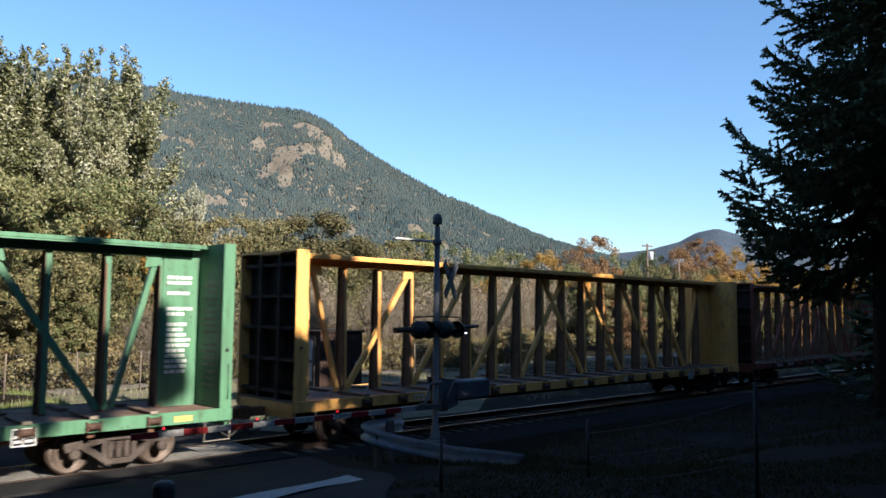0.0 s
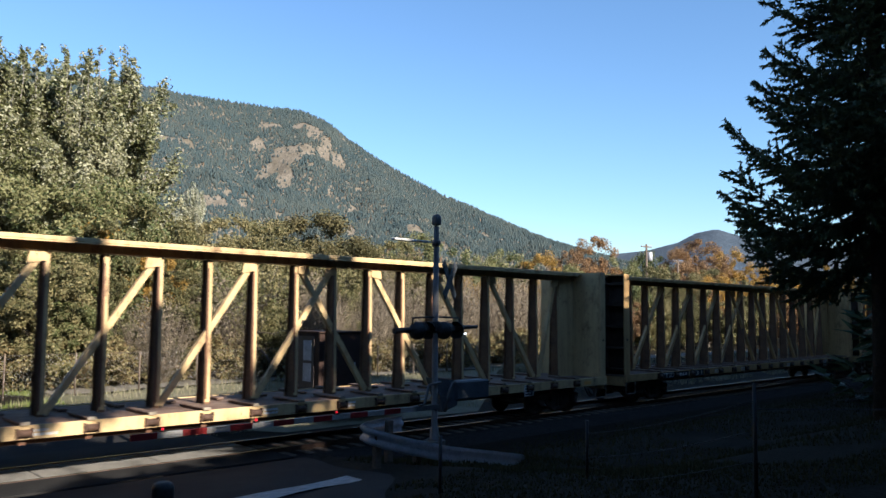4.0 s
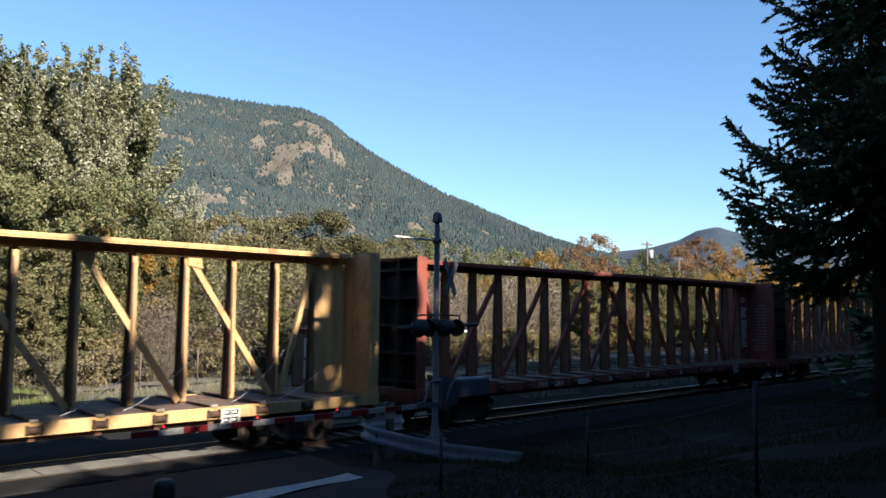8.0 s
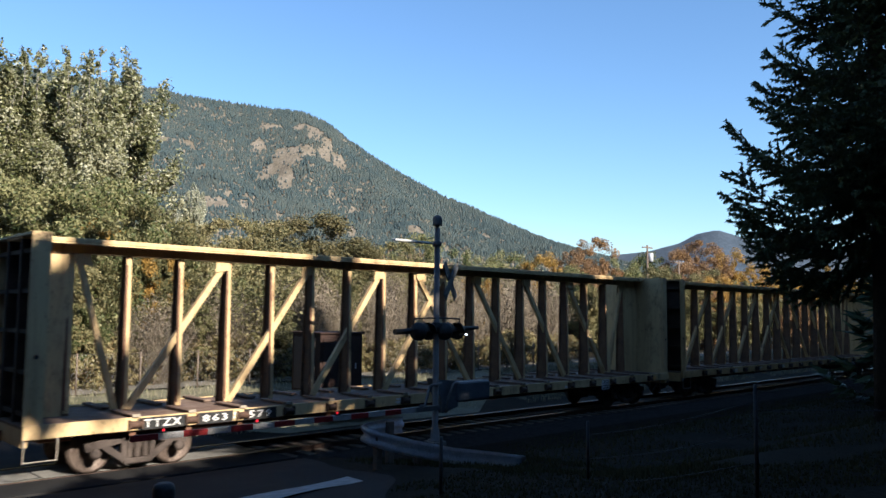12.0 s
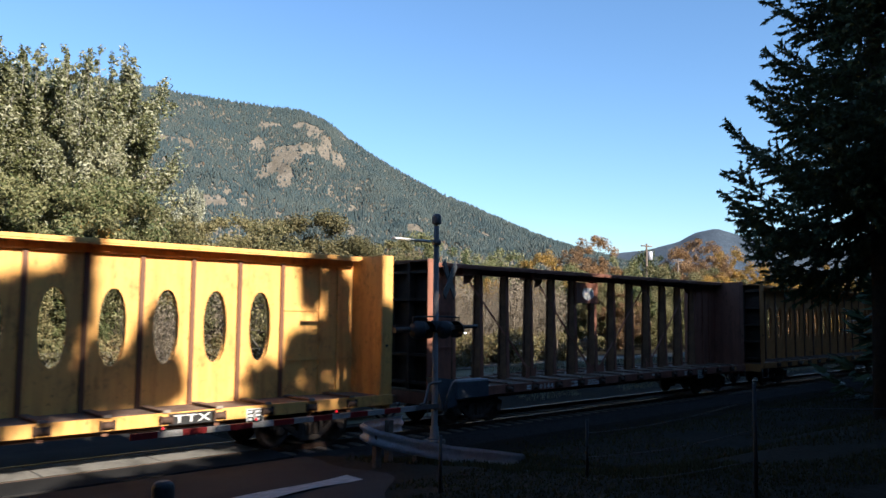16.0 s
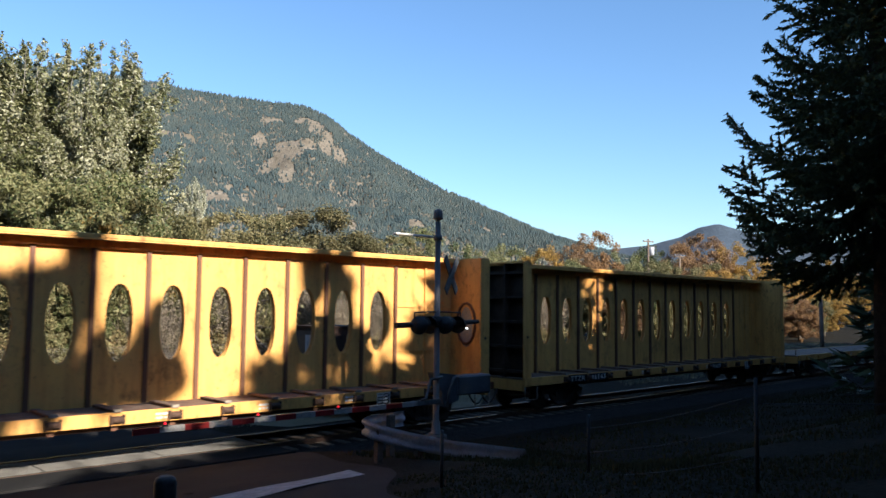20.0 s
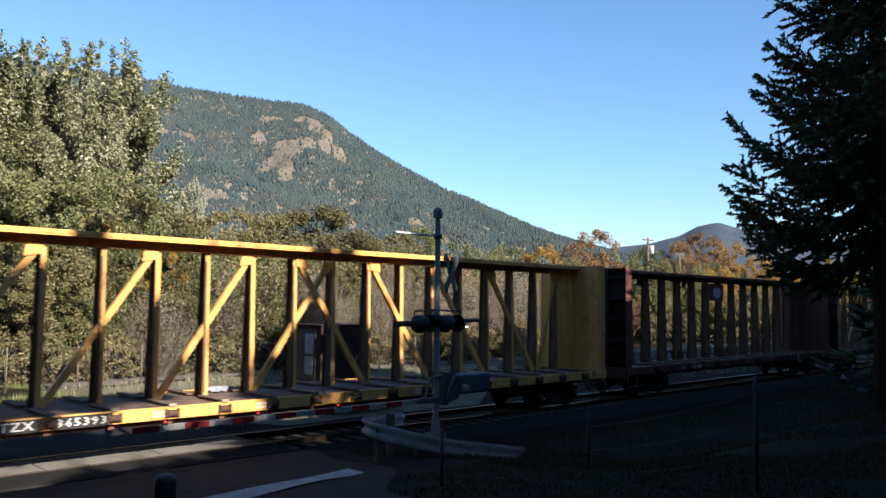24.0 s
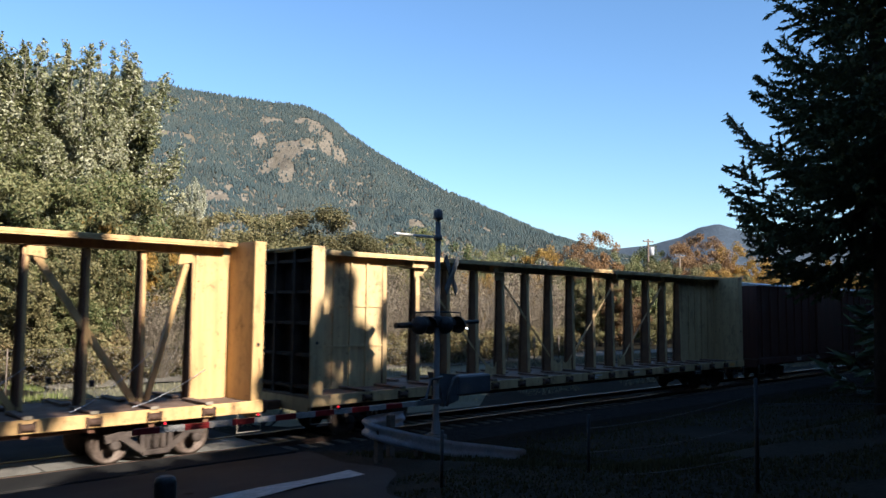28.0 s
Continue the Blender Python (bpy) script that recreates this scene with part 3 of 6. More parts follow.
def cabinets():
    t = thing("signal_cabinet", "dark brown steel signal bungalow with notices on its end", "equipment cabinet", at=pose(15.66, 5.0, 0.34))
    w, d, h = 1.83, 1.75, 2.24
    bm = bmesh.new()
    box(bm, 0, w, 0, d, 0.12, h, 0.02)
    body = part("body", bm, CABINET, t)
    bm = bmesh.new()
    box(bm, -0.06, w + 0.06, -0.06, d + 0.06, h, h + 0.06, 0.015)
    part("roof", bm, CABINET, t)
    bm = bmesh.new()
    box(bm, -0.1, w + 0.1, -0.1, d + 0.1, -0.6, 0.12, 0.02)
    part("plinth", bm, CONCRETE, t, "pale concrete plinth")
    bm = bmesh.new()
    box(bm, 0.12, w - 0.12, -0.022, -0.002, 0.25, h - 0.15, 0.006)
    door = part("door", bm, CABINET, t)
    bm = bmesh.new()
    box(bm, w - 0.35, w - 0.30, -0.06, -0.023, 1.0, 1.2, 0.01)
    part("handle", bm, GALV, door)
    bm = bmesh.new()
    box(bm, -0.024, -0.002, 0.30, d - 0.15, 0.30, h - 0.12, 0.004)
    part("end_door", bm, CABINET_GREY, t, "greyer end door")
    for z0, z1 in ((1.28, 1.98), (0.55, 1.18)):
        bm = bmesh.new()
        box(bm, -0.032, -0.0245, 0.45, 0.95, z0, z1)
        part("notice", bm, NOTICE, t, "pale paper notice")
    # added pale slab: stands in for the sunlit gravel here
    bm = bmesh.new()
    box(bm, -0.2, 3.2, -1.1, -0.3, -0.42, -0.30, 0.02)
    tagged(part("lit_gravel_slab", bm, CONCRETE), "pale slab standing in for sunlit gravel before the cabinet", "slab", kind="structure")
    bpy.data.objects["lit_gravel_slab"].matrix_basis = pose(15.4, 4.9, 0.42)


def poles():
    def utility(x, y, top, label, can=True):
        t = thing("utility_pole", label, "utility pole", "poles behind the trees", pose(x, y, 0))
        bm = bmesh.new()
        tube(bm, [(0, 0, -0.5), (0, 0, top)], [0.14, 0.09], 10)
        part("pole", bm, WOOD_POLE, t)
        bm = bmesh.new()
        bar(bm, (-0.75, 0.1, top - 0.25), (0.75, -0.1, top - 0.25), 0.10, 0.09)
        a = part("cross_arm", bm, WOOD_POLE, t)
        for k in (-0.68, -0.3, 0.3, 0.68):
            bm = bmesh.new()
            turned(bm, [(top - 0.20, 0.03), (top - 0.14, 0.045), (top - 0.06, 0.025)], (k, -0.1 * k / 0.75, 0), "Z", 8)
            part("insulator", bm, GALV, a)
        if not can:
            return
        bm = bmesh.new()
        turned(bm, [(top - 1.6, 0.22), (top - 1.55, 0.26), (top - 0.8, 0.26), (top - 0.75, 0.2)], (0.42, -0.1, 0), "Z", 14)
        part("transformer", bm, GALV, t, "grey transformer can")
    utility(66.4, 23.4, 10.2, "wooden utility pole with a cross-arm and transformer")
    utility(71.6, 23.0, 9.0, "weathered wooden utility pole with a short cross-arm", False)
    t = thing("line_post", "dark lineside post beside the track", "post", at=pose(57.3, 4.0, -0.4))
    bm = bmesh.new()
    tube(bm, [(0, 0, 0), (0, 0, 4.6)], [0.16, 0.12], 10)
    part("post", bm, WOOD_POLE, t)


crossing_mast()
crossing_gate()
guardrail()
bollard()
near_fence()
far_fence()
cabinets()
poles()

# ---- the mountains ----
def ridge(points, a):
    return float(np.interp(a, [p[0] for p in points], [p[1] for p in points]))


NEAR_RIDGE = [(-5, 12.5), (8, 14.3), (14.6, 15.2), (18.3, 15.4), (22.5, 15.1), (25.0, 14.85), (29.6, 14.6), (33.3, 14.25), (35.0, 13.6), (36.6, 12.45), (40.0, 10.55), (43.4, 8.75), (46.8, 7.3), (50.1, 5.9), (53.0, 4.9), (55.0, 4.3), (57.5, 3.6), (62, 2.4), (70, 1.0)]
FAR_RIDGE = [(48, 3.2), (55.0, 4.25), (58.5, 4.6), (60.5, 5.1), (61.7, 5.75), (63.1, 6.0), (64.6, 5.5), (66.4, 5.0), (68.5, 4.65), (73.3, 4.2), (80, 3.6), (90, 3.0)]


def slope_point(points, a, f, r0, r1, rough):
    """A point of the mountainside: a degrees from the track's normal, f from foot (0) to crest (1)."""
    r = r0 + (r1 - r0) * f
    crest = math.tan(radians(ridge(points, a))) * r1
    z = crest * (0.35 * f + 0.65 * f ** 1.6)
    x, y = r * math.sin(radians(a)), r * math.cos(radians(a))
    z += rough * 2.2 * f * (1.02 - f) * (noise.fractal((x * 0.0035, y * 0.0035, 1.0), 1.0, 2.0, 4))
    return x, y - 17.5, z + 3.3 * f


def bare(a, f, x, y):
    """How bare the slope is: scree scars and clearings."""
    e = 0.0
    for ca, cf, ra, rf in ((32.3, 0.765, 1.5, 0.055), (31.0, 0.735, 1.1, 0.035), (33.1, 0.775, 1.2, 0.045), (32.0, 0.69, 0.6, 0.05), (31.0, 0.915, 1.2, 0.022), (33.2, 0.905, 1.0, 0.022),
                           (34.1, 0.87, 0.7, 0.05), (34.9, 0.81, 0.6, 0.05), (24.0, 0.735, 2.0, 0.026), (22.5, 0.79, 1.2, 0.018), (35.9, 0.79, 0.6, 0.04), (27.2, 0.42, 1.6, 0.030),
                           (46.6, 0.79, 0.7, 0.04), (21, 0.42, 1.6, 0.03), (41.5, 0.52, 0.5, 0.03), (30.0, 0.82, 0.6, 0.03)):
        d = ((a - ca) / ra) ** 2 + ((f - cf) / rf) ** 2
        e = max(e, 1.15 - d)
    return e + 0.55 * noise.noise((x * 0.012, y * 0.012, 5.0)) + 0.3 * noise.noise((x * 0.04, y * 0.04, 8.0))


def mountain(name, label, points, a0, a1, r0, r1, rough, na, nf, material):
    verts = [slope_point(points, a0 + (a1 - a0) * i / na, j / nf * 1.0, r0, r1, rough) for j in range(nf + 1) for i in range(na + 1)]
    # the back of the ridge falls away
    for i in range(na + 1):
        x, y, z = verts[nf * (na + 1) + i]
        verts.append((x * 1.25, y * 1.25, z * 0.3))
    n = na + 1
    faces = [(j * n + i, j * n + i + 1, (j + 1) * n + i + 1, (j + 1) * n + i) for j in range(nf + 1) for i in range(na)]
    tagged(raw(name, verts, faces, material, smooth=True), label, "mountain", kind="structure")


def far_trees(name, label, points, a0, a1, r0, r1, rough, count, seed, material, height, f0=0.18, clearing=True, wide=0.21, f1=1.0):
    rng = np.random.default_rng(seed)
    V, F = [], []
    k = 0
    made = 0
    for _ in range(count):
        a = a0 + (a1 - a0) * rng.random()
        f = f0 + (f1 - f0) * rng.random() ** 0.8
        x, y, z = slope_point(points, a, f, r0, r1, rough)
        if clearing and rng.random() < 0.95 * smooth(0.05, 0.62, bare(a, f, x, y)):
            continue
        h = height * (0.55 + 0.65 * rng.random())
        w = h * wide
        ph = rng.random() * 6.28
        V += [(x + w * math.cos(ph + 1.2566 * q), y + w * math.sin(ph + 1.2566 * q), z + h * 0.06) for q in range(5)] + [(x, y, z + h)]
        F += [(k + q, k + (q + 1) % 5, k + 5) for q in range(5)]
        k += 6
    tagged(raw(name, V, F, material), label, "forest", kind="stuff")


SCREE = mottled("scree_and_dry_grass", (0.200, 0.170, 0.133), (0.127, 0.106, 0.076), 0.02, 0.95, 0.12, 0.8, 3.0)
# the far hill's haze is painted in as its bluish tone
HAZE_HILL = mottled("haze_blue_wooded_hill", (0.060, 0.081, 0.106), (0.045, 0.064, 0.087), 0.012, 1.0, 0.06, 0.8, 6.0)
AUTUMN_FAR = foliage("distant_autumn_trees", [(0.071, 0.063, 0.049), (0.097, 0.074, 0.052), (0.122, 0.080, 0.050)], 0.9, 0.0)
mountain("mountain", "wooded mountain with pale scree scars", NEAR_RIDGE, -6, 70, 1500, 2900, 150, 190, 60, SCREE)
mountain("far_hill", "distant wooded hill with blue haze in its colour", FAR_RIDGE, 46, 92, 2600, 4300, 90, 120, 24, HAZE_HILL)
far_trees("mountain_forest", "dense conifer forest on the mountain, haze in its colour", NEAR_RIDGE, 8, 62, 1500, 2900, 150, 125000, 6, HAZY_WOOD, 11.5, wide=0.30)
far_trees("mountain_scrub", "russet autumn trees scattered on the mountain", NEAR_RIDGE, 16, 56, 1500, 2900, 150, 650, 8, AUTUMN_FAR, 10.0, 0.2, True, 0.42)
far_trees("foothill_wood", "brown autumn wood along the mountain's foot", NEAR_RIDGE, 14, 56, 1500, 2900, 150, 5200, 18, AUTUMN_FAR, 12.0, 0.14, False, 0.45, 0.30)

# ---- plants ----
def leaf_cloud(rng, centres, spreads, count, size, up=0.25, long=1.5):
    """Many small leaves in clumps: diamonds with a fold, facing every way but rather up and outward."""
    idx = rng.integers(0, len(centres), count)
    c = np.asarray(centres)[idx]
    s = np.asarray(spreads)[idx]
    off = rng.normal(0, 1, (count, 3))
    off /= np.maximum(np.linalg.norm(off, axis=1, keepdims=True), 1e-6)
    off *= (rng.random((count, 1)) ** 0.5)
    p = c + off * s
    n = off * 0.7 + rng.normal(0, 0.6, (count, 3)) + np.array([0, 0, up])
    n /= np.linalg.norm(n, axis=1, keepdims=True)
    a = np.cross(n, rng.normal(0, 1, (count, 3)))
    a /= np.maximum(np.linalg.norm(a, axis=1, keepdims=True), 1e-6)
    b = np.cross(n, a)
    k = size * (0.6 + 0.8 * rng.random((count, 1)))
    v = np.stack([p - a * k * long * 0.5 - b * k * 0.3, p + a * k * long * 0.5, p + b * k * 0.55 + n * k * 0.15], 1)
    f = np.arange(count * 3).reshape(count, 3)
    return v.reshape(-1, 3), f


def limb_points(rng, start, way, length, n=6, wobble=0.12, lift=0.1):
    pts, p, d = [Vector(start)], Vector(start), Vector(way).normalized()
    for _ in range(n):
        d = (d + Vector(rng.normal(0, wobble, 3)) + Vector((0, 0, lift))).normalized()
        p = p + d * length / n
        pts.append(p.copy())
    return pts


def broadleaf(name, label, category, seed, height, radius, kind, bark, leaves=4200, size=0.24, low=0.12, group="", pointed=False, spread=0.85, limbs=9):
    """A tree or bush standing at the origin: trunk, limbs and a ragged crown of leaves. The shape is of unit height scale."""
    rng = np.random.default_rng(seed)
    t = thing(name, label, category, group)
    bm = bmesh.new()
    tr = height * 0.022 + 0.03
    trunk = limb_points(rng, (0, 0, -0.2), (0.03, 0.0, 1), height * (0.86 if pointed else 0.70), 8, 0.05, 0.1)
    tube(bm, trunk, [tr * (1 - 0.85 * i / 8) for i in range(9)], 7)
    centres, spreads = [], []
    for i in range(limbs):
        f = low + (0.80 - low) * (i + rng.random()) / limbs
        base = trunk[0].lerp(trunk[-1], f)
        base = trunk[min(8, int(f * 8))].lerp(trunk[min(8, int(f * 8) + 1)], f * 8 - int(f * 8))
        a = 2.4 * i + rng.random()
        rise = 0.6 if pointed else 0.35
        reach = radius * (1.15 - 0.5 * f if pointed else math.sqrt(max(0.12, 1 - (2 * f - 0.9) ** 2)))
        pts = limb_points(rng, base, (math.cos(a), math.sin(a), rise), reach * (1.25 if pointed else 1.0), 5, 0.16, 0.14)
        tube(bm, pts, [tr * 0.42 * (1 - f * 0.5) * (1 - 0.8 * k / 5) for k in range(6)], 4, False)
        for k in (2, 3, 4, 5):
            centres.append(pts[k])
            spreads.append(np.array((0.34, 0.34, 0.34 if not pointed else 0.42)) * radius * spread * (1.0 - 0.09 * k + 0.25 * rng.random()))
            w = limb_points(rng, pts[k - 1], Vector(rng.normal(0, 1, 3)) + Vector((0, 0, 0.5)), radius * 0.5, 3, 0.2, 0.12)
            tube(bm, w, [0.022, 0.017, 0.012, 0.006], 3, False)
            centres.append(w[-1])
            spreads.append(np.array((0.20, 0.20, 0.24 if not pointed else 0.42)) * radius * spread * (0.7 + 0.5 * rng.random()))
    if not pointed:
        for k in range(46):
            a, e = 6.28 * rng.random(), -0.62 + 1.62 * rng.random() ** 0.85
            w = math.sqrt(max(0.0, 1 - e * e)) * (0.80 + 0.22 * rng.random())
            centres.append(Vector((radius * w * math.cos(a), radius * w * math.sin(a), height * (0.42 + 0.50 * e))))
            spreads.append(np.array((0.20, 0.20, 0.17)) * radius * (0.6 + 0.7 * rng.random()))
    for k in range(5):
        centres.append(trunk[-1] + Vector(rng.normal(0, 0.16, 3)) * radius - Vector((0, 0, height * 0.05 * k)))
        spreads.append(np.array((0.22, 0.22, 0.42)) * radius * spread)
    if pointed:
        for k in range(10):
            a = 6.28 * rng.random()
            r = radius * 0.75 * rng.random() ** 0.5
            centres.append(Vector((r * math.cos(a), r * math.sin(a), height * (0.86 + 0.11 * rng.random()) - r * 0.4)))
            spreads.append(np.array((0.10, 0.10, 0.36)) * radius)
    part("trunk", bm, bark, t)
    v, f = leaf_cloud(rng, [tuple(c) for c in centres], spreads, leaves, size)
    raw("crown", v, f, LEAF[kind], t)
    return t


def poplar(name, label, category, seed, height, radius, kind, bark, leaves, size, group):
    """A tall poplar: steep limbs that fork into upright shoots, leaves in narrow plumes along them, gaps between."""
    rng = np.random.default_rng(seed)
    t = thing(name, label, category, group)
    bm = bmesh.new()
    trunk = limb_points(rng, (0, 0, -0.2), (0.03, 0, 1), height * 0.80, 10, 0.05, 0.1)
    tube(bm, trunk, [0.26 * (1 - 0.088 * i) for i in range(11)], 8)
    centres, spreads = [], []
    def plume(pts, thick):
        for a, b in zip(pts, pts[1:]):
            for u in (0.25, 0.75):
                centres.append(a.lerp(b, u) + Vector(rng.normal(0, 0.10, 3)))
                spreads.append(np.array((thick, thick, thick * 1.7)) * (0.6 + 0.7 * rng.random()))
    limbs = 34
    for i in range(limbs):
        f = 0.08 + 0.84 * ((i + rng.random()) / limbs) ** 1.15
        base = trunk[int(f * 10)].lerp(trunk[min(10, int(f * 10) + 1)], f * 10 - int(f * 10))
        a = 2.4 * i + 0.6 * rng.normal()
        reach = radius * (1.25 - 0.75 * f) * (0.8 + 0.4 * rng.random())
        pts = limb_points(rng, base, (math.cos(a), math.sin(a), 0.55 + 0.6 * f), reach * 1.15, 6, 0.10, 0.16)
        tube(bm, pts, [0.085 * (1.1 - f * 0.6) * (1 - 0.13 * k) for k in range(7)], 5, False)
        plume(pts[3:], 0.30)
        for k in (2, 3, 4, 5, 6):
            for _ in range(2):
                way = Vector((0.55 * math.cos(a), 0.55 * math.sin(a), 0.9)) + Vector(rng.normal(0, 0.42, 3))
                shoot = limb_points(rng, pts[k], way, (0.9 + 1.1 * rng.random()) * radius / 3.5, 4, 0.10, 0.22)
                tube(bm, shoot, [0.030, 0.024, 0.018, 0.012, 0.006], 3, False)
                plume(shoot, 0.22 + 0.13 * rng.random())
    plume(trunk[2:], 0.75)
    for k in range(16):                                    # the leaders of the crown
        a, r = 6.28 * rng.random(), radius * 0.85 * rng.random() ** 0.6
        z = height * (0.94 + 0.06 * rng.random()) - 0.42 * r
        foot = Vector((r * math.cos(a) * 0.8, r * math.sin(a) * 0.8, z - 2.6))
        shoot = limb_points(rng, foot, (0.10 * math.cos(a), 0.10 * math.sin(a), 1), 2.6, 5, 0.05, 0.15)
        tube(bm, shoot, [0.035, 0.028, 0.020, 0.014, 0.009, 0.004], 4, False)
        plume(shoot[:3], 0.30)
        plume(shoot[3:], 0.14)
    part("trunk", bm, bark, t)
    v, f = leaf_cloud(rng, [tuple(c) for c in centres], spreads, leaves, size, 0.35, 1.35)
    raw("crown", v, f, LEAF[kind], t)
    return t


def twig_bush(seed, kind="twig"):
    """A leafless bush: a fan of fine stems."""
    rng = np.random.default_rng(seed)
    t = thing("bare_bush", "leafless grey-brown bush of fine upright twigs", "bush", "bushes behind the track")
    bm = bmesh.new()
    for i in range(150):
        a, r = 6.28 * rng.random(), rng.random() ** 0.7
        pts = limb_points(rng, (0.3 * r * math.cos(a), 0.3 * r * math.sin(a), -0.1), (0.75 * r * math.cos(a), 0.75 * r * math.sin(a), 1.0), 3.0 + 1.6 * rng.random(), 4, 0.12, 0.02)
        tube(bm, pts, [0.022, 0.016, 0.012, 0.008, 0.004], 3, False)
        for k in range(4):
            w = limb_points(rng, pts[1 + k % 3], Vector(rng.normal(0, 0.5, 3)) + Vector((0.4 * math.cos(a), 0.4 * math.sin(a), 0.9)), 1.1, 2, 0.2, 0.05)
            tube(bm, w, [0.010, 0.008, 0.003], 3, False)
    part("branchwork", bm, LEAF["twig"], t)
    v, f = leaf_cloud(rng, [(0, 0, 2.6)], [np.array((1.7, 1.7, 2.2))], 4500, 0.075)
    raw("crown", v, f, LEAF["twig"], t)
    return t


def fir(seed, height=22.0, radius=4.7, tiers=28, low=4.3, sprays=720, twig=1.0, fine=8, power=0.92):
    """A big fir: tiers of boughs that sag and lift at the tips, hung with needle sprays."""
    rng = np.random.default_rng(seed)
    t = thing("fir_tree", "tall dark fir with sagging tiered boughs", "fir tree", "firs beside the track")
    bm = bmesh.new()
    tube(bm, [(0, 0, -0.5), (0.05, 0, height * 0.5), (0, 0, height)], [0.42, 0.25, 0.03], 10)
    V, F = [], []
    for i in range(tiers):
        f = i / (tiers - 1)
        z = low + (height - low) * f ** 0.92
        for j in range(6 if f < 0.8 else 4):
            a = 2.4 * i + j * (6.283 / (6 if f < 0.8 else 4)) + 0.35 * rng.normal()
            reach = radius * (1 - f) ** power * (0.72 + 0.42 * rng.random()) + 0.25
            if reach < 0.3:
                continue
            way = np.array([math.cos(a), math.sin(a), 0])
            side = np.array([-way[1], way[0], 0])
            u = np.linspace(0, 1, fine)
            sag = 0.17 * reach * (1 - f)
            path = [np.array([0, 0, z]) + way * reach * w + np.array([0, 0, -sag * math.sin(w * 2.2) + 1.7 * sag * w ** 3]) for w in u]
            tube(bm, path, [0.055 * (1 - 0.85 * w) * (0.5 + reach / radius * 0.6) for w in u], 5 if fine > 5 else 3, False)
            n = int(sprays * (0.25 + reach / radius))
            w = rng.random(n) ** 0.75
            k = np.minimum((w * (fine - 1)).astype(int), fine - 2)
            P = np.array(path)
            p = P[k] + (P[k + 1] - P[k]) * (w * (fine - 1) - k)[:, None]
            half = 0.46 * reach * (1 - w) ** 0.7 * (0.25 + 0.75 * np.minimum(1, w * 4)) + 0.10
            off = (rng.random(n) * 2 - 1) * half
            p = p + side * off[:, None] + np.array([0, 0, 1]) * (-np.abs(off) * 0.35 - 0.10 * rng.random(n))[:, None]
            d = way * 0.8 + side * np.sign(off)[:, None] * 0.7 + np.array([0, 0, -0.25]) + rng.normal(0, 0.28, (n, 3))
            tip = (w > 0.85)[:, None]
            d = np.where(tip, way + np.array([0, 0, 0.35]) + rng.normal(0, 0.25, (n, 3)), d)
            d /= np.linalg.norm(d, axis=1, keepdims=True)
            nn = np.cross(d, rng.normal(0, 1, (n, 3)))
            nn /= np.linalg.norm(nn, axis=1, keepdims=True)
            L = (0.20 + 0.26 * rng.random(n))[:, None] * twig
            W = L * 0.17
            q = np.stack([p - nn * W, p + d * L, p + nn * W], 1).reshape(-1, 3)
            F.append(np.arange(n * 3).reshape(n, 3) + sum(len(x) for x in V))
            V.append(q)
    part("trunk", bm, BARK_DARK, t)
    raw("needles", np.concatenate(V), np.concatenate(F), NEEDLE, t)
    return t


def bare_tree(x, y, height, lean, seed):
    """A nearly leafless grey tree: forking limbs and fine twigs."""
    rng = np.random.default_rng(seed)
    t = thing("bare_tree", "nearly leafless grey alder with forking limbs", "tree", "trees behind the track", pose(x, y, ground_z(x, y)))
    bm = bmesh.new()
    ends = []
    def grow(start, way, length, r, level):
        pts = limb_points(rng, start, way, length, 5, 0.13, 0.05)
        tube(bm, pts, [r * (1 - 0.13 * k) for k in range(6)], 6 if level < 2 else 3, False)
        if level == 4:
            ends.append(pts[-1])
            return
        for k in range(3 if level else 4):
            d = (pts[-1] - pts[-2]).normalized() + Vector(rng.normal(0, 0.55, 3))
            grow(pts[5 - k % 3], d, length * (0.55 + 0.2 * rng.random()), r * 0.50, level + 1)
    grow(Vector((0, 0, -0.2)), (lean, 0.05, 1), height * 0.42, 0.13, 0)
    part("trunk", bm, BARK, t)
    v, f = leaf_cloud(rng, [tuple(p) for p in ends], [np.array((0.5, 0.5, 0.4))] * len(ends), 1500, 0.10)
    raw("crown", v, f, LEAF["olive"], t)


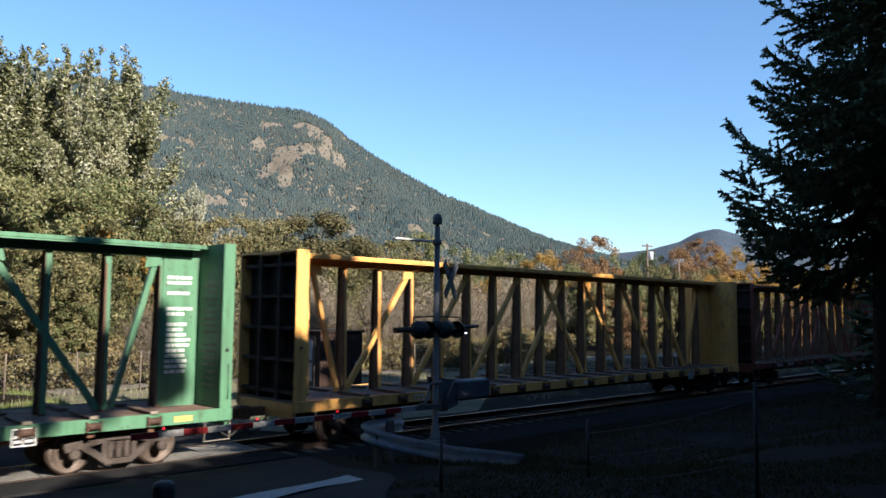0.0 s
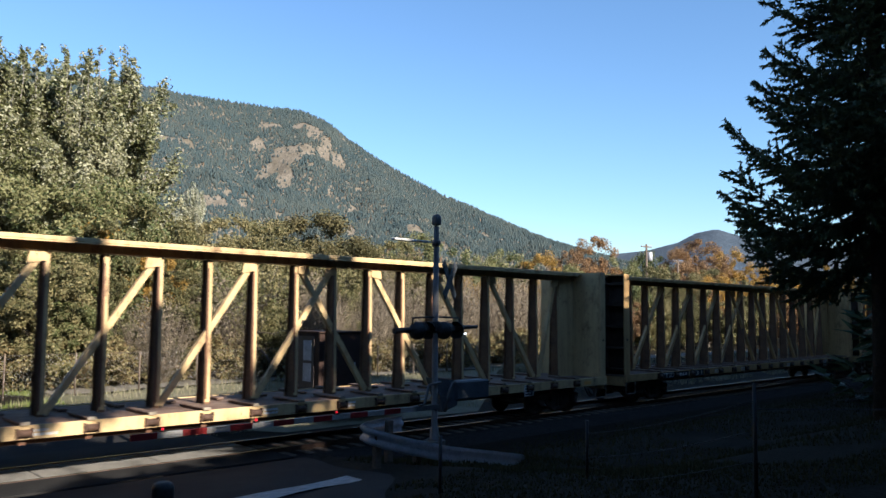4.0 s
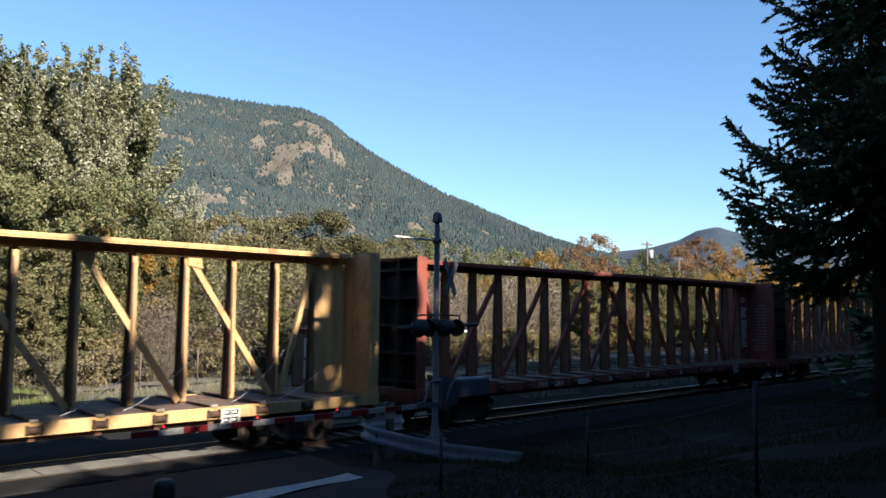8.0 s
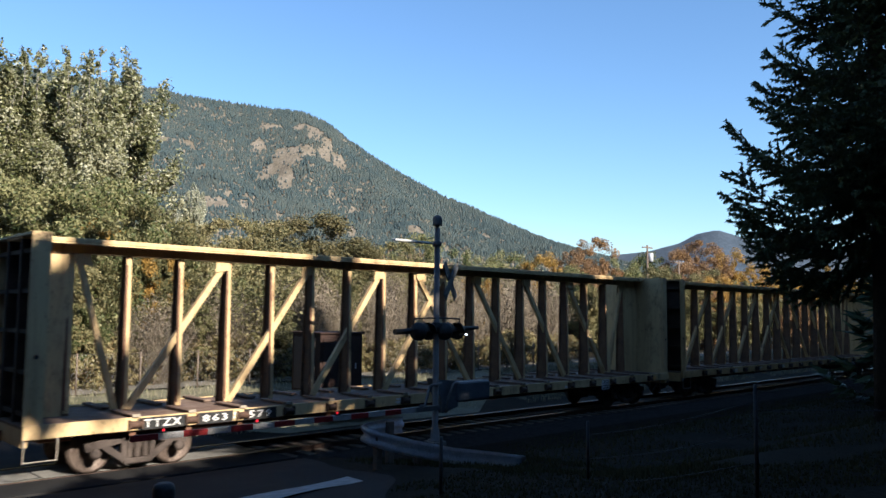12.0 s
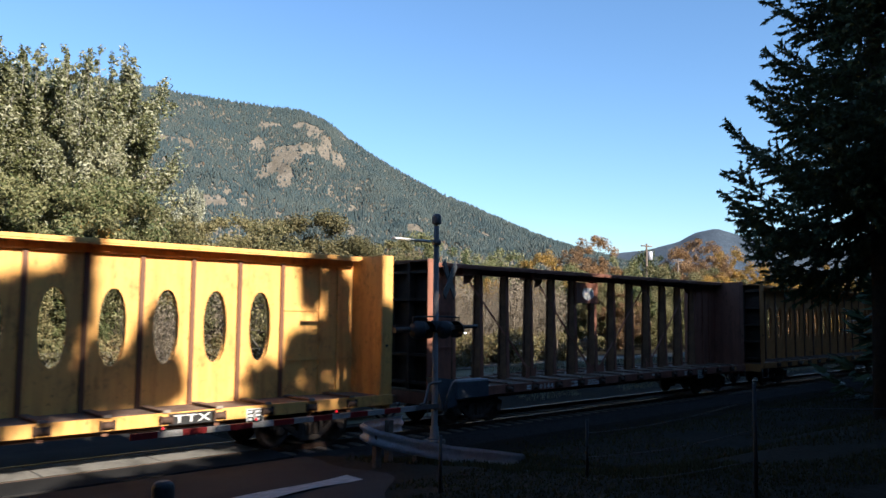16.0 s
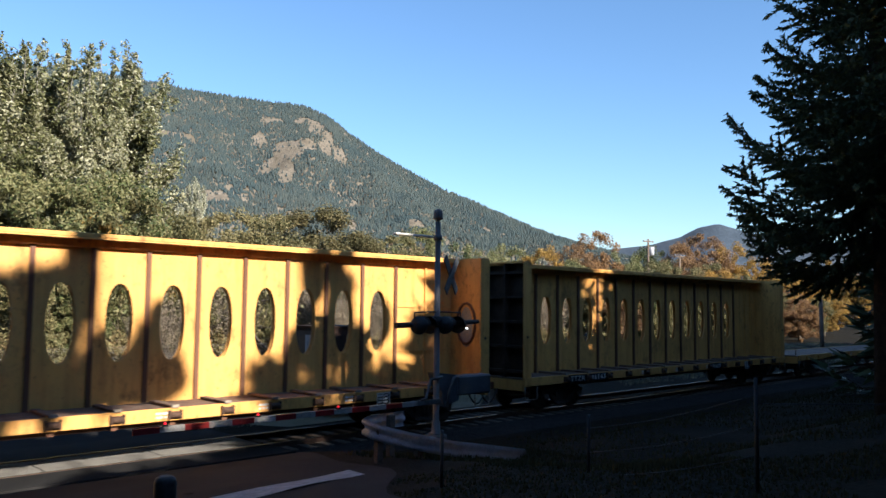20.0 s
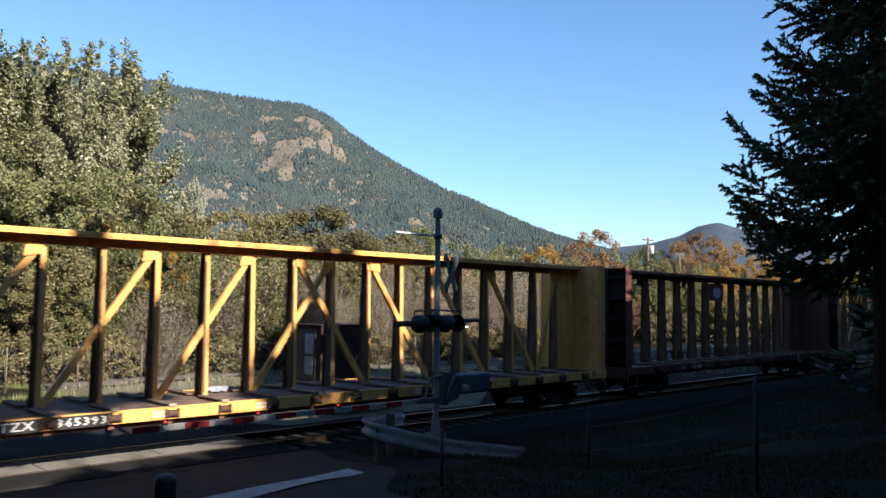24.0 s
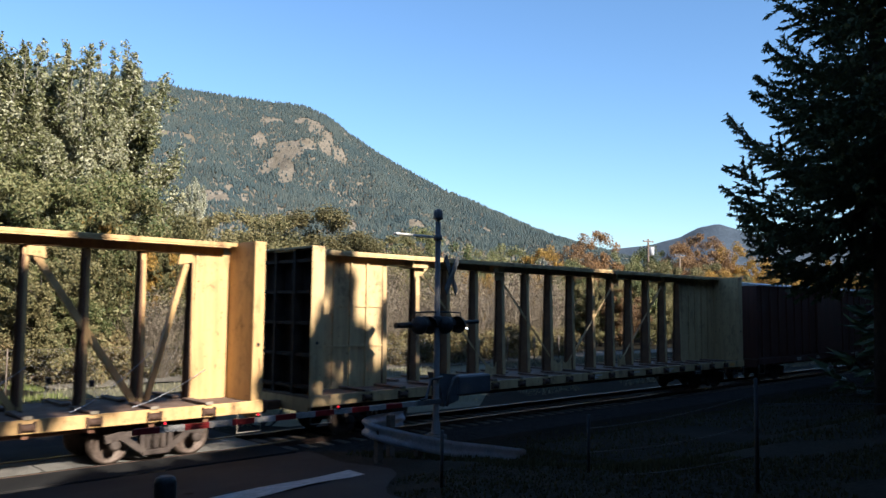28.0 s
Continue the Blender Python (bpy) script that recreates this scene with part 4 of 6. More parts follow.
def great_fir(seed, height, radius, low):
    """The fir by the track: boughs sag, then sweep up at the tips; side twigs along each bough carry the needles."""
    rng = np.random.default_rng(seed)
    t = thing("fir_tree", "tall dark fir with tiered boughs sweeping up at their tips", "fir tree", "firs beside the track")
    bm = bmesh.new()
    tube(bm, [(0, 0, -0.5), (0.04, 0.03, height * 0.5), (0, 0, height)], [0.34, 0.20, 0.02], 10)
    P, D, L = [], [], []
    z, i = low, 0
    while z < height - 0.3:
        f = (z - low) / (height - low)
        count = 7 if f < 0.75 else 6
        for j in range(count):
            a = 2.4 * i + j * 6.283 / count + 0.3 * rng.normal()
            reach = (radius * (1 - f) ** 0.85 + 0.15) * (0.78 + 0.20 * rng.random()) * (1.03 if i % 2 else 0.90)
            base = z + 0.25 * rng.normal()
            way = np.array([math.cos(a), math.sin(a), 0.0])
            side = np.array([-way[1], way[0], 0.0])
            lift = (0.30 + 0.16 * rng.random()) * (0.55 + 0.6 * f) * reach
            dip = 0.20 * reach * (1 - 0.6 * f)
            def at(w):
                return np.array([0, 0, base]) + way * reach * w + np.array([0, 0, 1.0]) * (lift * w ** 2.6 - dip * math.sin(math.pi * min(1, w * 0.95)))
            tube(bm, [at(w) for w in np.linspace(0, 1, 7)], [0.05 * (1 - 0.9 * w) * (0.4 + 0.6 * reach / radius) for w in np.linspace(0, 1, 7)], 4, False)
            twigs = int(reach / 0.058)
            for k in range(twigs):
                w = 0.10 + 0.90 * (k + rng.random()) / twigs
                way_on = at(min(1.0, w + 0.04)) - at(w - 0.04)
                way_on /= np.linalg.norm(way_on)
                s = 1 if k % 2 else -1
                long = (0.33 * reach * (1 - w) ** 0.65 * min(1, 0.35 + 2.2 * w) + 0.30) * (0.65 + 0.6 * rng.random())
                d = way_on * 0.75 + side * s * (0.75 + 0.2 * rng.normal()) + np.array([0, 0, -0.26 + 0.30 * rng.normal()])
                d /= np.linalg.norm(d)
                n = max(8, int(long / 0.014))
                u = (np.arange(n) + rng.random(n)) / n
                p = at(w) + d * (long * u)[:, None] + np.array([0, 0, 1.0]) * (0.10 * long * u ** 2 - 0.10 * long * u)[:, None]
                P.append(p)
                q = d * 0.9 + rng.normal(0, 0.55, (n, 3)) + np.array([0, 0, -0.42])
                D.append(q / np.linalg.norm(q, axis=1, keepdims=True))
                L.append(0.07 + 0.09 * rng.random(n))
        z += (0.74 if f < 0.6 else 0.52) * (0.85 + 0.3 * rng.random())
        i += 1
    p, d, l = np.concatenate(P), np.concatenate(D), np.concatenate(L)[:, None]
    c = np.cross(d, rng.normal(0, 1, p.shape))
    c /= np.linalg.norm(c, axis=1, keepdims=True)
    v = np.stack([p - c * l * 0.28, p + d * l, p + c * l * 0.28], 1).reshape(-1, 3)
    part("trunk", bm, BARK_DARK, t)
    raw("needles", v, np.arange(len(v)).reshape(-1, 3), NEEDLE, t)
    return t


KINDS = {
    "poplar": ("poplar_tree", "tall poplar with pale green fluttering leaves", "poplar tree", "tall poplars"),
    "green": ("alder_tree", "leafy green alder turning yellow", "tree", "trees behind the track"),
    "olive": ("alder_tree", "olive-green alder with thinning autumn leaves", "tree", "trees behind the track"),
    "dome": ("alder_tree", "round-crowned dark olive alder in leaf", "tree", "trees behind the track"),
    "gold": ("maple_tree", "golden autumn maple in full colour", "tree", "trees behind the track"),
    "russet": ("maple_tree", "russet-brown autumn maple with thinning crown", "tree", "trees behind the track"),
    "silver": ("poplar_tree", "young silvery poplar with pale pointed crown", "poplar tree", "tall poplars"),
    "bramble": ("bramble_bush", "low tangled bramble with brown and reddish leaves", "bush", "bushes behind the track"),
    "twig": ("bare_bush", "leafless grey-brown bush of fine upright twigs", "bush", "bushes behind the track"),
}
# x, y, height, crown radius, kind
WOOD = [
    (6.9, 21.5, 15.2, 4.2, 'poplar'), (9.7, 22.4, 15.8, 3.8, 'poplar'), (12.0, 23.5, 16.5, 3.8, 'poplar'), (14.0, 22.4, 16.4, 3.9, 'poplar'), (13.0, 20.6, 13.2, 2.8, 'poplar'),
    (18.95, 21.6, 10.1, 1.15, 'silver'), (8.8, 17.0, 8.6, 3.0, 'green'), (10.7, 16.0, 8.4, 3.0, 'green'),
    (12.9, 17.0, 9.1, 2.8, 'green'), (14.5, 17.0, 8.5, 2.4, 'olive'), (11.6, 14.5, 7.2, 1.6, 'olive'), (9.0, 13.5, 5.9, 2.2, 'olive'),
    (17.7, 19.0, 7.9, 2.6, 'olive'), (21.0, 22.0, 8.8, 3.0, 'olive'), (22.3, 20.0, 8.3, 2.6, 'olive'), (28.7, 24.0, 9.7, 4.3, 'dome'),
    (25.0, 24.5, 9.3, 2.6, 'olive'), (29.4, 20.5, 7.6, 2.4, 'dome'), (33.3, 22.0, 8.3, 2.6, 'olive'), (39.8, 27.0, 9.5, 3.0, 'green'),
    (20.3, 15.0, 5.9, 1.8, 'olive'), (17.6, 14.5, 5.8, 1.8, 'green'), (23.7, 15.0, 5.5, 1.6, 'olive'), (27.0, 15.0, 5.3, 1.5, 'twig'),
    (14.8, 13.5, 4.9, 1.6, 'olive'), (48.3, 32.0, 9.4, 3.0, 'green'), (54.0, 34.0, 9.9, 3.4, 'green'), (58.5, 34.0, 10.3, 3.4, 'green'),
    (58.5, 30.0, 9.5, 2.6, 'gold'), (66.9, 33.0, 10.4, 2.6, 'russet'), (71.2, 33.0, 12.2, 3.6, 'russet'), (75.0, 32.0, 10.5, 2.8, 'green'),
    (87.4, 36.0, 11.6, 3.4, 'green'), (89.1, 33.0, 11.8, 3.0, 'russet'), (94.9, 33.0, 13.8, 4.2, 'russet'), (98.7, 31.0, 12.8, 3.4, 'gold'),
    (102.7, 29.0, 10.9, 3.0, 'gold'), (110.2, 28.0, 10.8, 3.2, 'gold'), (126.7, 30.0, 11.9, 3.6, 'gold'), (141.5, 30.0, 12.2, 4.0, 'gold'),
    (165.6, 32.0, 13.7, 4.0, 'gold'), (34.7, 18.0, 6.0, 1.9, 'twig'), (40.4, 21.0, 6.7, 2.0, 'gold'), (40.4, 18.0, 6.0, 2.2, 'twig'),
    (42.5, 17.0, 5.9, 2.2, 'twig'), (51.0, 21.0, 7.2, 2.4, 'green'), (50.6, 18.0, 6.6, 2.2, 'olive'), (56.1, 19.0, 7.4, 2.4, 'green'),
    (62.7, 20.0, 7.9, 2.6, 'olive'), (65.9, 19.0, 7.5, 2.4, 'olive'), (73.8, 20.0, 7.6, 2.4, 'gold'), (65.5, 15.0, 4.6, 2.2, 'olive'),
    (78.7, 20.0, 7.2, 2.2, 'olive'), (91.5, 20.0, 7.0, 2.4, 'gold'), (30.9, 16.0, 5.5, 1.6, 'olive'), (78.4, 14.0, 4.4, 2.2, 'russet'),
    (20.9, 13.0, 4.5, 1.4, 'twig'),
    (24.3, 19.0, 7.0, 2.2, 'olive'), (14.2, 15.4, 6.3, 1.7, 'gold'), (30.4, 19.0, 7.0, 2.2, 'olive'),
    (13.2, 12.6, 3.4, 1.5, 'twig'), (15.8, 13.0, 4.2, 1.7, 'twig'), (18.4, 13.0, 3.6, 1.5, 'olive'), (21.0, 13.2, 4.4, 1.7, 'twig'),
    (24.8, 13.4, 4.2, 1.6, 'twig'), (28.6, 13.6, 4.6, 1.7, 'twig'), (10.4, 13.4, 3.4, 1.4, 'green'), (32.0, 14.2, 4.8, 1.8, 'twig'), (36.5, 14.8, 5.0, 1.8, 'twig'), (12.2, 16.2, 7.3, 1.5, 'gold'), (62.0, 17.0, 5.0, 2.0, 'olive'), (68.0, 18.0, 5.6, 2.2, 'russet'), (74.0, 17.0, 5.0, 2.0, 'olive'),
    (80.0, 18.0, 6.0, 2.4, 'olive'), (86.0, 18.0, 5.6, 2.3, 'russet'), (92.0, 18.0, 5.2, 2.2, 'olive'), (98.0, 19.0, 6.2, 2.5, 'gold'), (70.0, 25.0, 8.4, 3.0, 'olive'),
    (78.0, 26.0, 9.0, 3.0, 'russet'), (85.0, 27.0, 9.2, 3.0, 'olive'), (57.0, 17.5, 5.4, 2.0, 'olive'), (52.0, 17.0, 5.0, 2.0, 'russet'),
]


WOOD += [(6.2 + 1.55 * k, 12.7 + 0.5 * ((k * 7) % 3), 1.7 + 0.45 * ((k * 5) % 4) / 3, 1.25 + 0.3 * ((k * 3) % 4) / 3, "bramble") for k in range(22)]


def plant_wood():
    rnd = random.Random(5)
    models = {}
    for x, y, h, r, kind in WOOD:
        tall = kind in ("poplar", "silver")
        size = "big" if tall and h > 14 else "mid"
        key = (kind, size, rnd.randrange(2) if kind != "twig" else 0)
        base_h, base_r = {"poplar": (17.0, 3.5), "silver": (17.0, 3.5), "twig": (4.4, 2.0), "bramble": (2.4, 1.5)}.get(kind, (9.0, 3.0))
        s, w = h / base_h, r / base_r
        m = Matrix.Translation((x, y, ground_z(x, y) - 0.05)) @ Matrix.Rotation(rnd.random() * 6.28, 4, "Z")
        if key not in models:
            name, label, cat, grp = KINDS[kind]
            seed = 40 + len(models)
            if kind == "twig":
                models[key] = twig_bush(seed)
            elif kind == "bramble":
                models[key] = broadleaf(name, label, cat, seed, 2.4, 1.5, kind, BARK, 9000, 0.085, 0.05, grp, False, 0.9, 12)
            elif tall:
                models[key] = poplar(name, label, cat, seed, 17.0, 3.5, kind, BARK_PALE, 95000, 0.125, grp)
            elif kind == "dome":
                models[key] = broadleaf(name, label, cat, seed, 9.0, 3.0, kind, BARK, 60000, 0.10, 0.08, grp, False, 0.8, 18)
            else:
                models[key] = broadleaf(name, label, cat, seed, 9.0, 3.0, kind, BARK, 42000, 0.108, 0.08, grp, False, 0.62, 15)
            ob = models[key]
            ob.matrix_basis = m
        else:
            ob = copy_thing(models[key], m)
        ob.scale = (w, w, s)
        if kind not in ("twig",):
            ob["label"] = KINDS[kind][1] + (", tall" if h > 11 and not tall else ", low" if h < 6.2 and kind != "bramble" else "")


def tufts(name, label, material, count, area, seed, tall=(0.25, 0.6), skip=None, wide=(0.012, 0.032)):
    """Grass and weeds as blades, one object."""
    rng = np.random.default_rng(seed)
    x0, x1, y0, y1 = area
    x, y = x0 + (x1 - x0) * rng.random(count), y0 + (y1 - y0) * rng.random(count)
    keep = np.array([noise.noise((float(a) * 0.35, float(b) * 0.35, 7.0)) > -0.25 and not (skip and skip(a, b)) for a, b in zip(x, y)])
    x, y = x[keep], y[keep]
    n = len(x)
    z = np.array([ground_z(float(a), float(b)) for a, b in zip(x, y)])
    h = tall[0] + (tall[1] - tall[0]) * rng.random(n) ** 1.5
    a = rng.random(n) * 6.283
    dx, dy = np.cos(a), np.sin(a)
    lean = 0.35 * h * rng.random(n)
    w = wide[0] + (wide[1] - wide[0]) * rng.random(n)
    v = np.stack([np.stack([x - dy * w, y + dx * w, z - 0.02], 1), np.stack([x + dy * w, y - dx * w, z - 0.02], 1), np.stack([x + dx * lean, y + dy * lean, z + h], 1)], 1)
    tagged(raw(name, v.reshape(-1, 3), np.arange(n * 3).reshape(n, 3), material), label, "grass", kind="stuff")


FLECK = 24.6


def near_firs():
    first = great_fir(11, 16.4, 4.0, 4.3)
    first.matrix_basis = pose(20.75, -11.25, ground_z(20.75, -11.25), 0, 0, 20)
    # the row of firs along the bank is carried on unseen, beside and behind the camera, to shade most of the train
    rnd = random.Random(3)
    for row, (y, x0, x1, step) in enumerate(((-16.6, 20.4, 34.0, 3.0), (-19.5, 19.2, 80.0, 3.2), (-23.0, 19.2, 80.0, 3.4), (-28.0, 19.6, 80.0, 3.8))):
        x = x0
        while x < x1:
            s = rnd.uniform(0.92, 1.05) + (0.0, 0.20, 0.30, 0.40)[row]
            px = x + rnd.uniform(-0.5, 0.5)
            gap = FLECK - 0.03 * y                        # a chink between the firs lets a fleck of sun through
            if abs(px - gap) < 2.7:
                px = gap + math.copysign(2.7, px - gap)
            o = copy_thing(SHADE, pose(px, y + rnd.uniform(-0.8, 0.8), ground_z(x, y) - 0.3, 0, 0, rnd.uniform(0, 360)))
            o.scale = (s, s, s)
            x += step
    for x, y, s in LOW_SHADE:
        o = copy_thing(SHADE, pose(x, y, ground_z(x, y) - 0.3, 0, 0, rnd.uniform(0, 360)))
        o.scale = (s * 1.1, s * 1.1, s)


plant_wood()
bare_tree(15.3, 13.3, 6.2, 0.25, 61)
bare_tree(17.9, 13.6, 6.0, -0.1, 62)
bare_tree(19.6, 13.4, 5.4, 0.2, 63)
bare_tree(23.2, 14.0, 5.6, 0.1, 64)
SHADE = fir(21, 15.0, 3.6, 22, 0.8, 40, 2.25, 4, 0.75)
SHADE.matrix_basis = pose(60, -33, ground_z(60, -33))
SHADE["label"], SHADE["group"] = "dark fir added to shade the train and the bank", "firs on the hillside"
LOW_SHADE = [(-14.0 + 2.1 * k, -29.0 - (k % 3) * 1.6, 0.84 + 0.02 * (k % 3) + 0.015 * ((k * 5) % 3)) for k in range(12)]
LOW_SHADE += [(-13.0 + 2.1 * k, -34.0 - (k % 2) * 1.2, 0.84 + 0.025 * ((k * 2) % 3)) for k in range(12)]
LOW_SHADE += [(11.0, -30.0, 0.93), (12.4, -30.5, 1.06), (14.4, -30.0, 1.02), (16.2, -31.0, 1.02)]
# and mostly unseen trees added along the line, left and right, to cut the skylight
LOW_SHADE += [(-8.5, -6.0, 1.35), (-10.5, -5.0, 1.5), (-15.0, -6.0, 1.6), (-11.0, -10.0, 1.6), (-16.0, -13.0, 1.9), (-11.5, -15.0, 1.6), (-11.5, -20.5, 1.7), (-16.5, -18.5, 2.0), (-11.0, -26.0, 1.7), (-17.0, -25.0, 2.0), (-3.0, 10.0, 1.0), (-7.0, 8.0, 0.9), (-11.0, 9.5, 1.0), (-16.0, 7.5, 1.0)]
LOW_SHADE += [(33.0, -9.3, 0.80), (38.5, -8.8, 0.82), (44.0, -8.0, 0.80), (50.0, -7.2, 0.78), (57.0, -6.8, 0.78), (64.0, -6.4, 0.78), (72.0, -6.2, 0.8), (30.0, -13.5, 0.85)]
LOW_SHADE += [(-8.0 - 3.2 * k, y, 0.95 + 0.08 * (k % 3)) for k in range(8) for y in (-6.2, 6.6)]
near_firs()
# unseen rounded trees added on the rise behind the camera keep the road and the barrier in shade
ROUND = broadleaf("alder_tree", "unseen leafy alder added behind the camera for shade", "tree", 77, 13.0, 3.2, "green", BARK, 7000, 0.42, 0.08, "trees on the hillside", False, 0.95, 13)
ROUND.matrix_basis = pose(-4.0, -29.0, ground_z(-4.0, -29.0) - 0.1)
ROUND.scale = (1.0, 1.0, 1.02)
for k in range(1, 11):
    o = copy_thing(ROUND, pose(-4.0 + 1.75 * k, -29.0 - 0.5 * (k % 2), ground_z(-4.0 + 1.75 * k, -29.0 - 0.5 * (k % 2)) - 0.1 - 0.18 * ((k * 3) % 4) / 3, 0, 0, 67 * k))
    o.scale = (1.0, 1.0, 1.02)


# unseen tall copy, gives the train's shade its upright edge
shade_alder = copy_thing(ROUND, pose(19.7, -29.4, ground_z(19.7, -29.4) - 0.1, 0, 0, 110))
shade_alder.scale = (0.86, 0.86, 1.62)


def shade_pine(x, y, clumps, seed, top):
    """An unseen tall pine that shapes the sunlight: a bare trunk and separate boughs of needles: (sideways, height,
    half width, half height).
    """
    rng = np.random.default_rng(seed)
    t = thing("pine_tree", "unseen tall pine, needle clumps placed to cast shade", "pine tree", "pines on the hillside", pose(x, y, 0))
    bm = bmesh.new()
    tube(bm, [(0, 0, ground_z(x, y) - 0.3), (0.05, 0.1, top * 0.6), (0, 0, top)], [0.15, 0.09, 0.03], 8)
    for dx, z, w, h in clumps:
        tube(bm, [(0, 0, z - 0.5), (dx, 0, z)], [0.05, 0.02], 5)
    part("trunk", bm, BARK_DARK, t)
    centres, spreads = [], []
    for dx, z, w, h in clumps:
        for _ in range(16):
            p = rng.normal(0, 1, 3)
            p *= (0.35 + 0.45 * rng.random()) / np.linalg.norm(p)
            k = 0.20 + 0.22 * rng.random()
            centres.append((dx + p[0] * w, p[1] * 0.9, z + p[2] * h))
            spreads.append(np.array((k * w + 0.10, 0.5, k * h + 0.05)))
    v, f = leaf_cloud(rng, centres, spreads, 1500 * len(clumps), 0.22)
    raw("needles", v, f, NEEDLE, t)


# unseen pines added among the hillside trees: their boughs are placed to break the sunlight that falls on the train
shade_pine(6.75, -30.0, ((-1.25, 19.35, 1.25, 1.3), (-2.6, 19.6, 1.0, 1.3), (-0.35, 20.0, 0.75, 0.85), (0.05, 21.2, 0.26, 0.65), (-0.1, 18.2, 0.6, 0.7), (-1.9, 17.75, 1.0, 1.1), (-1.2, 20.3, 0.8, 0.45), (-1.5, 18.7, 0.55, 0.9), (-0.95, 17.9, 0.32, 0.75), (-0.45, 18.55, 0.42, 0.38)), 4, 21.9)
shade_pine(8.0, -30.0, ((-0.5, 18.7, 0.6, 0.75), (0.25, 18.5, 0.5, 0.95), (0.55, 19.45, 0.16, 0.45), (0.85, 18.4, 0.35, 0.16), (-1.0, 17.8, 0.3, 0.5)), 5, 20.0)
shade_pine(12.85, -30.0, ((-0.2, 20.75, 0.42, 0.42), (0.80, 20.1, 0.45, 1.0), (0.65, 20.95, 0.22, 0.5), (-0.5, 18.9, 0.5, 0.55), (0.3, 19.0, 0.8, 0.7), (1.35, 18.8, 0.55, 0.95), (-1.3, 18.0, 0.85, 0.65), (-2.0, 17.4, 0.55, 0.5)), 6, 21.6)
shade_pine(15.0, -30.2, ((-0.4, 17.8, 1.0, 0.7), (0.9, 18.0, 1.0, 0.75), (0.2, 16.7, 1.3, 0.7), (0.2, 19.7, 0.14, 0.3), (1.5, 19.3, 0.25, 0.3)), 7, 20.8)
tufts("dry_grass", "dry yellow grass and weeds behind the track", GRASS, 60000, (2, 75, 4.0, 12.5), 1, (0.05, 0.26), lambda a, b: (11.0 < b) or (b < 2.25 + 5 and a < 10 and b > 2) or (15 < a < 18 and b < 7), (0.005, 0.014))
tufts("bank_grass", "green grass on the shaded bank", GRASS_SHADED, 26000, (10.4, 40, -15, -2.8), 2, (0.03, 0.12))
tufts("foreground_grass", "rank grass in deep shade before the fence", GRASS_SHADED, 26000, (4.5, 14.0, -16.5, -6.0), 9, (0.02, 0.06), lambda a, b: a < road_edge(b) + 0.08 or (b > -8.2 and a < 13.5))
tufts("verge_grass", "short grass in the shade by the guardrail", GRASS_SHADED, 9000, (9.9, 14, -12, -3.0), 4, (0.03, 0.12))

tufts("lawn_grass", "short bright green grass beyond the crossing", LAWN, 7000, (5.0, 8.6, 6.8, 12.5), 12, (0.06, 0.22), None, (0.006, 0.016))

# ---- the train: centre-beam lumber flats, empty ----
SPEED = 14.72
DECK_Z, SILL_LO, TOP_Z, HALF = 1.12, 0.87, 4.83, 1.36
PITCH = 1.22


def letters(text, size, x, z, y, material, parent, name="lettering"):
    """Raised lettering on the near side, read from the camera's side."""
    cu = bpy.data.curves.new(name, "FONT")
    cu.body, cu.size, cu.extrude, cu.resolution_u = text, size, 0.002, 1
    cu.space_character, cu.offset = 1.15, 0.003
    tmp = new(name, cu)
    bpy.context.view_layer.update()
    me = bpy.data.meshes.new_from_object(tmp.evaluated_get(bpy.context.evaluated_depsgraph_get()))
    bpy.data.objects.remove(tmp)
    me.materials.clear()
    me.materials.append(material)
    ob = new(name, me)
    ob.parent = parent
    ob.matrix_basis = pose(x, y, z, 90, 0, 0)
    return ob


def bars(rows, x0, z1, y, parent, seed, width, h=0.075, gap=0.045, normal="Y", name="stencil", material=None):
    """Stencil lines too small to read: rows of plain bars."""
    rnd = random.Random(seed)
    bm = bmesh.new()
    for r in range(rows):
        if rnd.random() < 0.12:
            continue
        z = z1 - r * (h + gap)
        x = x0
        end = x0 + width * (0.55 + 0.45 * rnd.random())
        while x < end:
            w = min(0.05 + 0.16 * rnd.random(), end - x + 0.02)
            if normal == "Y":
                box(bm, x, x + w, y - 0.004, y, z - h, z)
            else:
                box(bm, y - 0.004, y, x, x + w, z - h, z)
            x += w + 0.025
    ob = part(name, bm, material or WHITE, parent, "illegible white stencilled lines")
    ob["kind"] = "stuff"
    return ob


def marks(car, text, seed):
    """Lettering along the near sill: (start, end, characters, backing), fitted to its length; '' is an unreadable word."""
    y = -HALF - 0.052
    for x0, x1, body, backing in text:
        if backing:
            bm = bmesh.new()
            box(bm, x0 - 0.13, x1 + 0.13, y - 0.004, y + 0.001, 0.868, 1.112)
            part("sign_patch", bm, BLACK if backing == "black" else PAINT["yellow"], car, backing + " painted patch behind the lettering")
        if not body:
            bars(3, x0, 1.07, y - 0.005, car, seed + int(x0 * 10), x1 - x0, 0.042, 0.022)
            continue
        ob = letters(body, 0.25, x0, 0.91, y - 0.007, WHITE, car)
        xs = [v.co.x for v in ob.data.vertices]
        ys = [v.co.y for v in ob.data.vertices]
        fx, fy = (x1 - x0) / (max(xs) - min(xs)), 0.165 / (max(ys) - min(ys))
        for v in ob.data.vertices:
            v.co.x = (v.co.x - min(xs)) * fx
            v.co.y = (v.co.y - min(ys)) * fy


